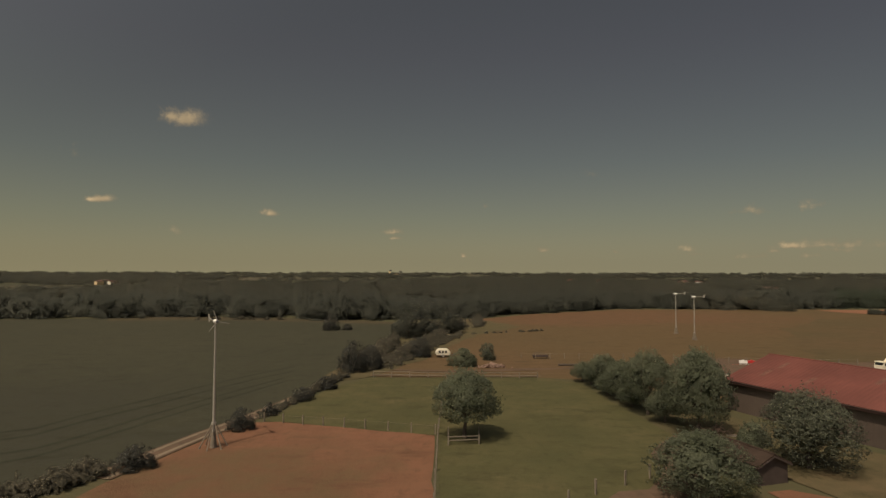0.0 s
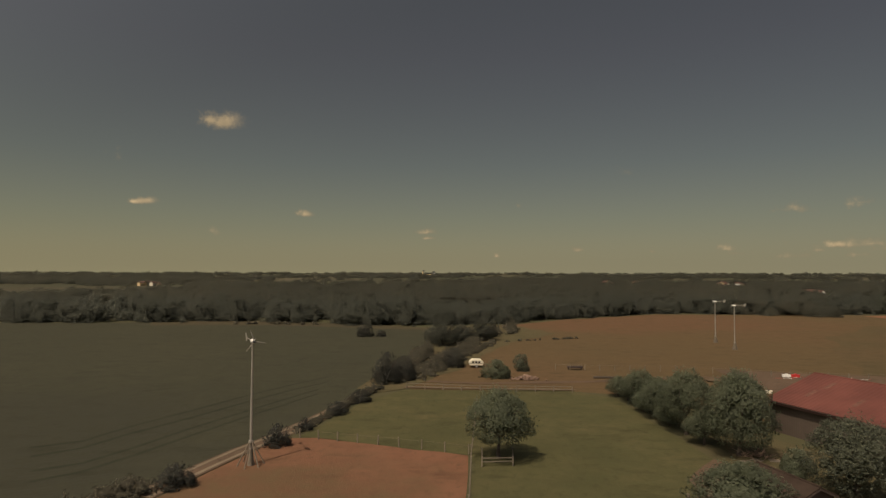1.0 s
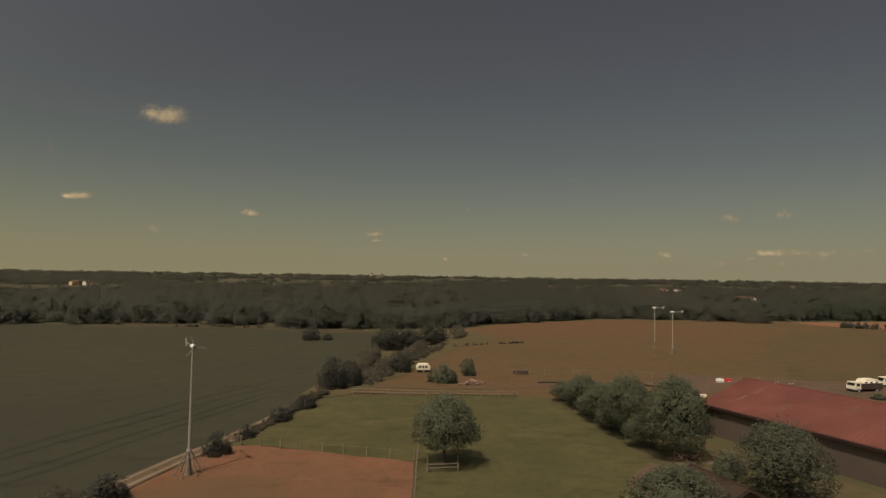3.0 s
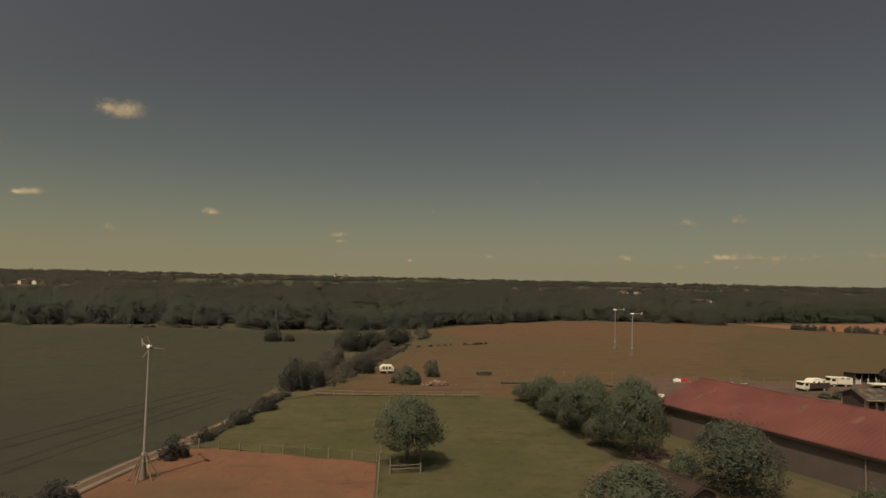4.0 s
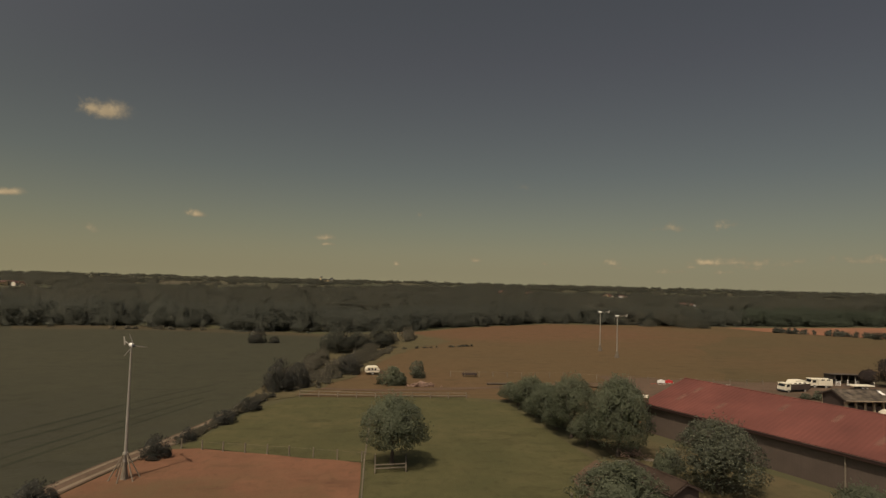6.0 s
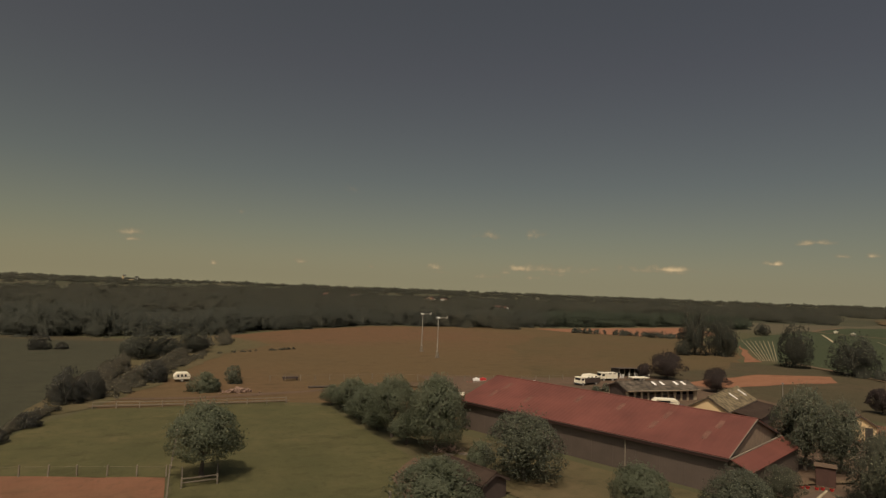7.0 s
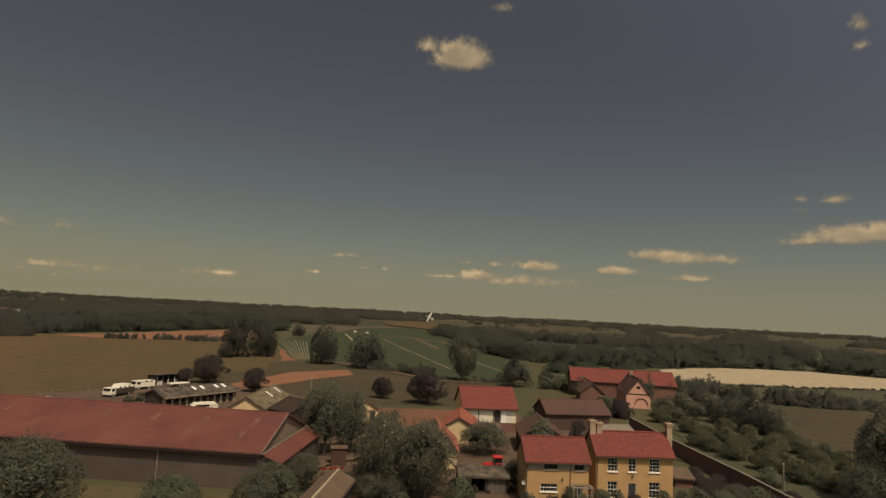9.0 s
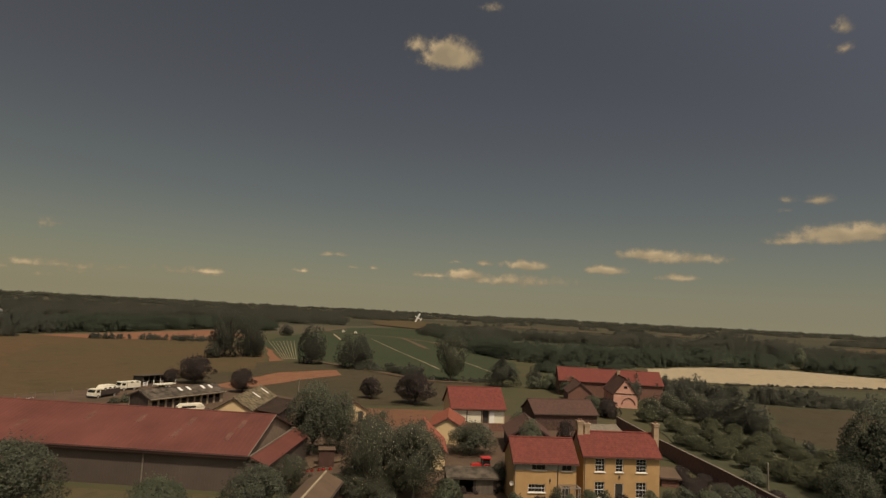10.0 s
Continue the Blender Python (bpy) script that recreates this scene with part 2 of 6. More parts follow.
def grass(name, a, b, c, patch=0.045, turn=None, rows=0.0, worn=None):
    """Turf: broad patches, tufts and fine blades; drilled rows on request, and, as worn, a patch of another colour
    (centre, half size, colour).
    """
    k = Nodes(name)
    broad, mid, fine = k.noise(patch, 4, 0.6), k.noise(0.35, 5, 0.65), k.noise(3.0, 4, 0.75)
    col = k.ramp(broad, [(0.32, a), (0.5, b), (0.68, c)])
    if worn:
        (cx, cy), (rx, ry), other = worn
        m = k.t.nodes.new("ShaderNodeMapping")
        m.inputs["Location"].default_value, m.inputs["Scale"].default_value = (-cx / rx, -cy / ry, 0.0), (1 / rx, 1 / ry, 0.0)
        k.link(k.pos, m.inputs["Vector"])
        far_off = k.t.nodes.new("ShaderNodeVectorMath")
        far_off.operation = "LENGTH"
        k.link(m.outputs[0], far_off.inputs[0])
        ragged = k.math("ADD", far_off.outputs["Value"], k.math("MULTIPLY", k.math("SUBTRACT", k.noise(2.2 / rx, 5, 0.6), 0.5), 1.6))
        soft = k.t.nodes.new("ShaderNodeMapRange")
        soft.interpolation_type = "SMOOTHSTEP"
        soft.inputs["From Min"].default_value, soft.inputs["From Max"].default_value = 1.25, 0.55
        k.link(ragged, soft.inputs["Value"])
        col = k.mix(soft.outputs[0], col, other)
    tuft = k.noise(0.9, 5, 0.7, (1.0, 0.55, 1.0))
    col = k.mix(k.math("MULTIPLY", k.math("SUBTRACT", mid, 0.42), 2.6), col, tint(b, 0.7))
    col = k.mix(k.math("MULTIPLY", k.math("SUBTRACT", tuft, 0.52), 4.0), col, tint(a, 0.62))
    blot = k.noise(0.2, 3, 0.65, (0.7, 1.3, 1.0))
    col = k.mix(k.math("MULTIPLY", k.math("SUBTRACT", blot, 0.55), 5.0), col, tint(a, 0.54))
    col = k.mix(k.math("MULTIPLY", fine, 0.55), col, tint(c, 1.15))
    if turn is not None:
        col = k.mix(k.math("MULTIPLY", k.wave(rows, turn, distort=0.6), 0.2), col, tint(a, 0.6))
    return k.done(col, 0.95, fine, 0.08, spec=0.1)


def leaves_mat(name, a, b, c, through=0.45, clump=0.55, single=0.45, sheer=0.38):
    """Foliage whose colour drifts over clumps and differs a little from leaf to leaf; sheer: the gaps between the leaves of a clump."""
    k = Nodes(name)
    isl = k.t.nodes.new("ShaderNodeNewGeometry").outputs["Random Per Island"]
    drift = k.noise(clump, 3, 0.6)
    mixed = k.math("ADD", k.math("MULTIPLY", isl, single), k.math("MULTIPLY", drift, 1.0 - single))
    col = k.ramp(mixed, [(0.2, a), (0.5, b), (0.8, c)])
    return k.done(col, 0.75, None, spec=0.12, through=through, sheer=sheer)


def roof_tiles(name, c, turn, course=0.32, vary=0.35):
    """Clay or slate courses seen from far: rows of shadow lines, single odd tiles, moss stains."""
    k = Nodes(name)
    rows = k.wave(1.0 / course / 2.0, turn, "Y", "SAW")
    cols = k.wave(1.0 / course / 1.6, turn, "X", "SIN")
    spots, stain = k.noise(2.2, 5, 0.7), k.noise(0.28, 4)
    col = k.ramp(spots, [(0.3, tint(c, 1 - vary)), (0.7, tint(c, 1 + vary * 0.5))])
    col = k.mix(k.math("MULTIPLY", k.math("SUBTRACT", stain, 0.45), 1.6), col, tint((c[0] * 0.8, c[1] * 1.1, c[2]), 0.75))
    col = k.mix(k.math("MULTIPLY", rows, 0.3), col, tint(c, 0.55))
    return k.done(col, 0.85, k.math("ADD", rows, k.math("MULTIPLY", cols, 0.4)), 0.03, spec=0.2)


def sheet_metal(name, c, turn, pitch=0.25, vary=0.18, shade=0.16, depth=0.03):
    """Ribbed sheeting, ribs across the turned x axis, with faded and rusted runs."""
    k = Nodes(name)
    ribs = k.wave(1.0 / pitch / 2.0, turn, "X", "SIN")
    stain, fine = k.noise(0.22, 5, 0.6), k.noise(1.7, 5, 0.7)
    col = k.ramp(stain, [(0.3, tint(c, 1 - vary)), (0.7, tint(c, 1 + vary))])
    col = k.mix(k.math("MULTIPLY", fine, 0.4), col, tint(c, 0.75))
    col = k.mix(k.math("MULTIPLY", ribs, shade), col, tint(c, 0.6))
    return k.done(col, 0.6, ribs, depth, spec=0.3)


BARN_TURN = math.atan2(-0.934, 0.357)
HOUSE_TURN = radians(-60.0)
# The crop's worn entry is only a darker tone in its near left part.
M_CROP = grass("crop_green", (0.04, 0.041, 0.027), (0.047, 0.046, 0.03), (0.054, 0.051, 0.032), 0.016, radians(-62), 0.35, worn=((-62, 58), (44, 46), (0.036, 0.036, 0.027)))
M_TRAM = grass("crop_wheelings", (0.026, 0.029, 0.019), (0.03, 0.032, 0.021), (0.035, 0.036, 0.023), 0.05)
M_PADDOCK = grass("paddock_grass", (0.048, 0.051, 0.023), (0.066, 0.064, 0.029), (0.09, 0.078, 0.038), 0.11)
M_PASTURE = grass("dry_pasture", (0.084, 0.066, 0.034), (0.097, 0.069, 0.035), (0.113, 0.067, 0.037), 0.012, worn=((66, 250), (74, 46), (0.125, 0.066, 0.038)))
M_LAWN = grass("rough_grass", (0.06, 0.06, 0.03), (0.08, 0.07, 0.036), (0.105, 0.078, 0.044), 0.09)
M_DIRT = grass("red_earth", (0.13, 0.074, 0.043), (0.17, 0.082, 0.049), (0.155, 0.076, 0.047), 0.05, worn=((-18, 47), (16, 18), (0.088, 0.067, 0.035)))
M_PLOUGH = grass("ploughed_earth", (0.2, 0.096, 0.056), (0.23, 0.108, 0.064), (0.19, 0.092, 0.054), 0.02)
M_TRACK = grass("worn_track", (0.115, 0.08, 0.052), (0.135, 0.092, 0.06), (0.1, 0.074, 0.046), 0.1)
M_RUT = grass("dry_wheel_rut", (0.17, 0.13, 0.09), (0.2, 0.155, 0.11), (0.15, 0.115, 0.08), 0.2)
M_YARD = grass("farmyard", (0.1, 0.07, 0.048), (0.125, 0.08, 0.055), (0.085, 0.062, 0.043), 0.09)
M_VEG = grass("vegetable_crop", (0.036, 0.046, 0.025), (0.043, 0.053, 0.028), (0.052, 0.06, 0.033), 0.012, radians(20), 0.5)
M_MEADOW = grass("olive_meadow", (0.05, 0.048, 0.028), (0.061, 0.052, 0.03), (0.073, 0.055, 0.034), 0.03)
M_FLEECE = grass("crop_fleece", (0.32, 0.26, 0.17), (0.37, 0.3, 0.2), (0.34, 0.28, 0.185), 0.02, radians(5), 0.12)
M_LEAF = leaves_mat("leaf_green", (0.139, 0.162, 0.106), (0.172, 0.19, 0.128), (0.21, 0.222, 0.154), 0.6, sheer=0.3)
M_LEAF_DARK = leaves_mat("leaf_dark", (0.137, 0.152, 0.11), (0.169, 0.18, 0.13), (0.2, 0.208, 0.151), 0.64, sheer=0.32)
M_LEAF_HEDGE = leaves_mat("leaf_hedge", (0.086, 0.091, 0.071), (0.105, 0.107, 0.084), (0.124, 0.124, 0.097), 0.6)
M_LEAF_PALE = leaves_mat("leaf_pale", (0.135, 0.145, 0.1), (0.166, 0.17, 0.12), (0.208, 0.2, 0.147), 0.64)
M_LEAF_ORCHARD = leaves_mat("leaf_orchard", (0.113, 0.120, 0.074), (0.133, 0.140, 0.087), (0.161, 0.160, 0.103), 0.6)
# Copper beech leaf; on some shrubs this dark tone stands in for shade.
M_LEAF_COPPER_OR_SHADE = leaves_mat("leaf_copper_or_shade", (0.062, 0.048, 0.045), (0.074, 0.058, 0.053), (0.09, 0.071, 0.064), 0.4)
M_LEAF_BRAMBLE = leaves_mat("leaf_bramble", (0.072, 0.072, 0.061), (0.086, 0.085, 0.072), (0.102, 0.100, 0.084), 0.55)
M_LEAF_SCRUB = leaves_mat("leaf_scrub", (0.095, 0.089, 0.066), (0.115, 0.104, 0.075), (0.138, 0.124, 0.093), 0.5)
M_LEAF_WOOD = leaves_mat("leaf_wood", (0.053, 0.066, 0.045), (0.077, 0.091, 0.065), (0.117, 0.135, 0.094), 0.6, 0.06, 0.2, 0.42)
# Far wood leaf colour leans blue-grey in place of distance haze.
M_LEAF_FAR_HAZED = leaves_mat("leaf_far_wood_hazed", (0.068, 0.074, 0.059), (0.097, 0.102, 0.082), (0.142, 0.144, 0.115), 0.62, 0.05, 0.2, 0.42)
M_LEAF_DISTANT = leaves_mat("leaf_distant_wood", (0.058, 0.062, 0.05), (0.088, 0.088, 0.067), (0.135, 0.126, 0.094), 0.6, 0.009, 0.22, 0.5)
M_BLOSSOM = leaves_mat("blossom", (0.3, 0.28, 0.24), (0.45, 0.42, 0.36), (0.5, 0.47, 0.42))
M_BARK = plain("bark", (0.09, 0.07, 0.055), 0.9, 0.4, 2.0, 0.03)
M_BARN_ROOF = sheet_metal("barn_roof_red", (0.134, 0.045, 0.034), BARN_TURN, 0.9, 0.28, 0.08, 0.015)
M_BARN_WALL = sheet_metal("barn_wall_brown", (0.1, 0.076, 0.062), BARN_TURN, 0.5, 0.22, 0.08, 0.008)
M_GABLE = plain("barn_gable_boards", (0.26, 0.185, 0.13), 0.85)
M_SKYLIGHT = plain("rooflight_sheet", (0.175, 0.08, 0.058), 0.7, 0.45)
M_TILE = roof_tiles("house_clay_tiles", (0.186, 0.05, 0.039), HOUSE_TURN)
M_TILE_ORANGE = roof_tiles("orange_clay_tiles", (0.29, 0.09, 0.058), HOUSE_TURN)
M_TILE_DARK = roof_tiles("dark_brown_tiles", (0.105, 0.056, 0.044), HOUSE_TURN)
M_CORRUGATED = sheet_metal("grey_corrugated", (0.11, 0.088, 0.07), radians(-8), 0.6, 0.35)
M_MOSSY = plain("mossy_fibre_cement", (0.122, 0.097, 0.072), 0.9, 0.85, 0.9)
M_LICHEN = plain("lichen_roof_sheets", (0.22, 0.17, 0.1), 0.9, 0.95, 1.6)
M_PASTURE_EAST = grass("eastern_pasture", (0.073, 0.06, 0.031), (0.086, 0.064, 0.033), (0.1, 0.066, 0.036), 0.03)
M_ORCHARD_GRASS = grass("orchard_grass", (0.05, 0.055, 0.031), (0.06, 0.063, 0.036), (0.074, 0.07, 0.041), 0.06)
M_FELT = plain("brown_roof_felt", (0.125, 0.082, 0.054), 0.9, 0.25, 0.6)
M_RENDER = plain("ochre_render", (0.46, 0.28, 0.13), 0.85, 0.16, 0.7, 0.005)
M_CREAM = plain("cream_render", (0.64, 0.47, 0.27), 0.85, 0.14, 0.6)
M_PINK = plain("pink_render", (0.6, 0.32, 0.24), 0.85, 0.12, 0.6)
M_BRICK = plain("old_brick", (0.2, 0.1, 0.075), 0.9, 0.35, 3.0)
M_CHIMNEY = plain("yellow_brick", (0.42, 0.3, 0.2), 0.9, 0.3, 3.0)
M_TIMBER = plain("dark_timber", (0.07, 0.05, 0.042), 0.85, 0.3, 1.2)
M_BLACK_BOARD = plain("black_weatherboard", (0.036, 0.029, 0.026), 0.85, 0.35, 1.5)
M_POST = plain("weathered_timber", (0.2, 0.165, 0.125), 0.85, 0.3, 2.0)
M_WHITE = plain("white_paint", (0.78, 0.75, 0.7), 0.5, 0.08, 1.0, 0.002)
M_OFFWHITE = plain("cream_bodywork", (0.72, 0.66, 0.52), 0.45, 0.12, 0.8, 0.002)
M_STEEL = plain("galvanised_steel", (0.33, 0.3, 0.26), 0.55, 0.15, 1.0, 0.003, 0.2)
M_DARKSTEEL = plain("dark_steel", (0.07, 0.07, 0.075), 0.5, 0.2)
M_TYRE = plain("tyre_rubber", (0.03, 0.03, 0.03), 0.9, 0.2)
M_RED = plain("red_paint", (0.48, 0.04, 0.038), 0.45, 0.15)
M_HUT = plain("red_brown_boards", (0.095, 0.05, 0.04), 0.85, 0.3, 1.2)
M_BLUE = plain("grey_sheet", (0.085, 0.072, 0.062), 0.9, 0.25, 1.0, 0.01, 0.0, 0.1)
M_DOOR = plain("dark_door_paint", (0.05, 0.045, 0.04), 0.5, 0.2)
M_RUBBLE = plain("rubble", (0.32, 0.21, 0.16), 0.9, 0.6, 1.2)
M_GLASS = plain("window_glass", (0.018, 0.018, 0.018), 0.1, 0.1, 0.5, 0.0, 0.0, 0.3)
M_SHED_ROOF = plain("dark_roof_felt", (0.052, 0.036, 0.028), 0.95, 0.35, 0.7, 0.01, 0.0, 0.05)
M_GREYBOARD = plain("grey_weathered_boards", (0.3, 0.26, 0.22), 0.85, 0.2, 1.5)
M_BROWNBRICK = plain("dark_brown_brick", (0.105, 0.062, 0.048), 0.9, 0.45, 2.4)
M_FASCIA = plain("dark_red_trim", (0.045, 0.022, 0.018), 0.7, 0.25)
M_STABLE = plain("weathered_boarding", (0.36, 0.28, 0.19), 0.85, 0.3, 0.9)

far = Nodes("ground_grass")
cells = far.t.nodes.new("ShaderNodeTexVoronoi")
cells.inputs["Scale"].default_value = 0.0042
far.link(far.pos, cells.inputs["Vector"])
patch = far.t.nodes.new("ShaderNodeSeparateColor")
far.link(cells.outputs["Color"], patch.inputs[0])
quilt = far.ramp(patch.outputs[0], [(0.0, (0.04, 0.042, 0.028)), (0.5, (0.052, 0.05, 0.032)), (0.8, (0.066, 0.054, 0.036)), (0.96, (0.1, 0.082, 0.056))])
near_col = far.ramp(far.noise(0.05, 5), [(0.3, (0.058, 0.06, 0.031)), (0.55, (0.078, 0.068, 0.037)), (0.75, (0.1, 0.074, 0.043))])
dist = far.t.nodes.new("ShaderNodeVectorMath")
dist.operation = "LENGTH"
far.link(far.pos, dist.inputs[0])
band = far.t.nodes.new("ShaderNodeMapRange")
band.inputs["From Min"].default_value, band.inputs["From Max"].default_value = 420.0, 480.0
far.link(dist.outputs["Value"], band.inputs["Value"])
M_GROUND = far.done(far.mix(far.math("MULTIPLY", far.noise(2.5, 4, 0.7), 0.5), far.mix(band.outputs[0], near_col, quilt), (0.06, 0.06, 0.032)), 0.95, far.noise(1.5, 4), 0.08, spec=0.1)


# ---------- mesh helpers ----------
def put_mesh(name, bm, material, parent=None, label=""):
    me = bpy.data.meshes.new(name)
    bm.normal_update()
    bm.to_mesh(me)
    bm.free()
    me.materials.append(material)
    ob = new(name, me)
    if parent:
        ob.parent = parent
    if label:
        tagged(ob, label)
    return ob


def part(name, bm, material, parent, label=""):
    return put_mesh(name, bm, material, parent, label)


def share(name, ob, parent, m):
    """Another piece on the same mesh."""
    o = new(name, ob.data)
    o.parent = parent
    o.matrix_basis = m
    return o


def thing(name, m, label, category, group="", kind=""):
    ob = new(name)
    ob.matrix_basis = m
    return tagged(ob, label, category, group, kind)


def box(bm, x0, x1, y0, y1, z0, z1):
    v = [bm.verts.new(p) for p in ((x0, y0, z0), (x1, y0, z0), (x1, y1, z0), (x0, y1, z0), (x0, y0, z1), (x1, y0, z1), (x1, y1, z1), (x0, y1, z1))]
    for f in ((3, 2, 1, 0), (4, 5, 6, 7), (0, 1, 5, 4), (1, 2, 6, 5), (2, 3, 7, 6), (3, 0, 4, 7)):
        bm.faces.new([v[i] for i in f])
    return bm


def boxes(*rows):
    bm = bmesh.new()
    for r in rows:
        box(bm, *r)
    return bm


def soft_box(x0, x1, y0, y1, z0, z1, r=0.04, seg=2):
    bm = box(bmesh.new(), x0, x1, y0, y1, z0, z1)
    bmesh.ops.bevel(bm, geom=bm.edges[:], offset=r, segments=seg, affect="EDGES", profile=0.6)
    return bm


def prism(outline, a, b, axis="y"):
    """An outline of (u, v) pairs pushed along an axis from a to b."""
    bm = bmesh.new()

    def at(u, v, w):
        return (u, w, v) if axis == "y" else (w, u, v) if axis == "x" else (u, v, w)

    lo, hi = [bm.verts.new(at(u, v, a)) for u, v in outline], [bm.verts.new(at(u, v, b)) for u, v in outline]
    n = len(outline)
    bm.faces.new(lo), bm.faces.new(hi[::-1])
    for i in range(n):
        bm.faces.new((lo[i], hi[i], hi[(i + 1) % n], lo[(i + 1) % n]))
    bmesh.ops.recalc_face_normals(bm, faces=bm.faces[:])
    return bm


def rod(bm, a, b, r0, r1=None, n=8):
    """A tapered round bar from a to b."""
    a, b, r1 = Vector(a), Vector(b), r0 if r1 is None else r1
    q = (b - a).to_track_quat("Z", "Y")
    rings = []
    for p, r in ((a, r0), (b, r1)):
        rings.append([bm.verts.new(p + q @ Vector((math.cos(k * math.tau / n) * r, math.sin(k * math.tau / n) * r, 0))) for k in range(n)])
    for k in range(n):
        bm.faces.new((rings[0][k], rings[0][(k + 1) % n], rings[1][(k + 1) % n], rings[1][k]))
    bm.faces.new(rings[0][::-1]), bm.faces.new(rings[1])
    return bm


def lathe(profile, n=20):
    """A round body from (radius, height) pairs."""
    bm = bmesh.new()
    rings = [[bm.verts.new((r * math.cos(k * math.tau / n), r * math.sin(k * math.tau / n), z)) for k in range(n)] for r, z in profile]
    for a, b in zip(rings, rings[1:]):
        for k in range(n):
            bm.faces.new((a[k], a[(k + 1) % n], b[(k + 1) % n], b[k]))
    bm.faces.new(rings[0][::-1]), bm.faces.new(rings[-1])
    return bm


def quads_mesh(name, made, material):
    """One mesh of loose four-cornered clumps: corners (count, 4, 3) and the way each one's foliage faces (count, 3)."""
    corners, facing = made
    n = len(corners)
    real = np.cross(corners[:, 2] - corners[:, 0], corners[:, 3] - corners[:, 1])
    turned = (real * facing).sum(1) < 0
    corners = np.where(turned[:, None, None], corners[:, ::-1], corners)
    me = bpy.data.meshes.new(name)
    me.vertices.add(4 * n), me.loops.add(4 * n), me.polygons.add(n)
    me.vertices.foreach_set("co", np.ascontiguousarray(corners, dtype=np.float32).ravel())
    me.loops.foreach_set("vertex_index", np.arange(4 * n, dtype=np.int32))
    me.polygons.foreach_set("loop_start", np.arange(0, 4 * n, 4, dtype=np.int32))
    me.update(calc_edges=True)
    soft = me.attributes.new("custom_normal", "FLOAT_VECTOR", "POINT")
    soft.data.foreach_set("vector", np.repeat(facing, 4, 0).astype(np.float32).ravel())
    me.materials.append(material)
    return me


def leaf_quads(rng, centres, normals, sizes, jitter=0.75):
    """Bent diamond leaves about the centres, roughly facing the normals."""
    n = len(centres)
    normals = normals + rng.normal(0, jitter, (n, 3))
    normals /= np.linalg.norm(normals, axis=1, keepdims=True) + 1e-9
    side = np.cross(normals, rng.normal(0, 1, (n, 3)))
    side /= np.linalg.norm(side, axis=1, keepdims=True) + 1e-9
    up = np.cross(normals, side)
    s = sizes[:, None] * 0.5
    w = rng.uniform(0.55, 1.0, (n, 1))
    k = rng.uniform(-0.35, 0.35, (n, 1))
    return np.stack([centres - side * s, centres - up * s * w + side * s * k, centres + side * s + normals * s * 0.3, centres + up * s * w + side * s * k], 1)


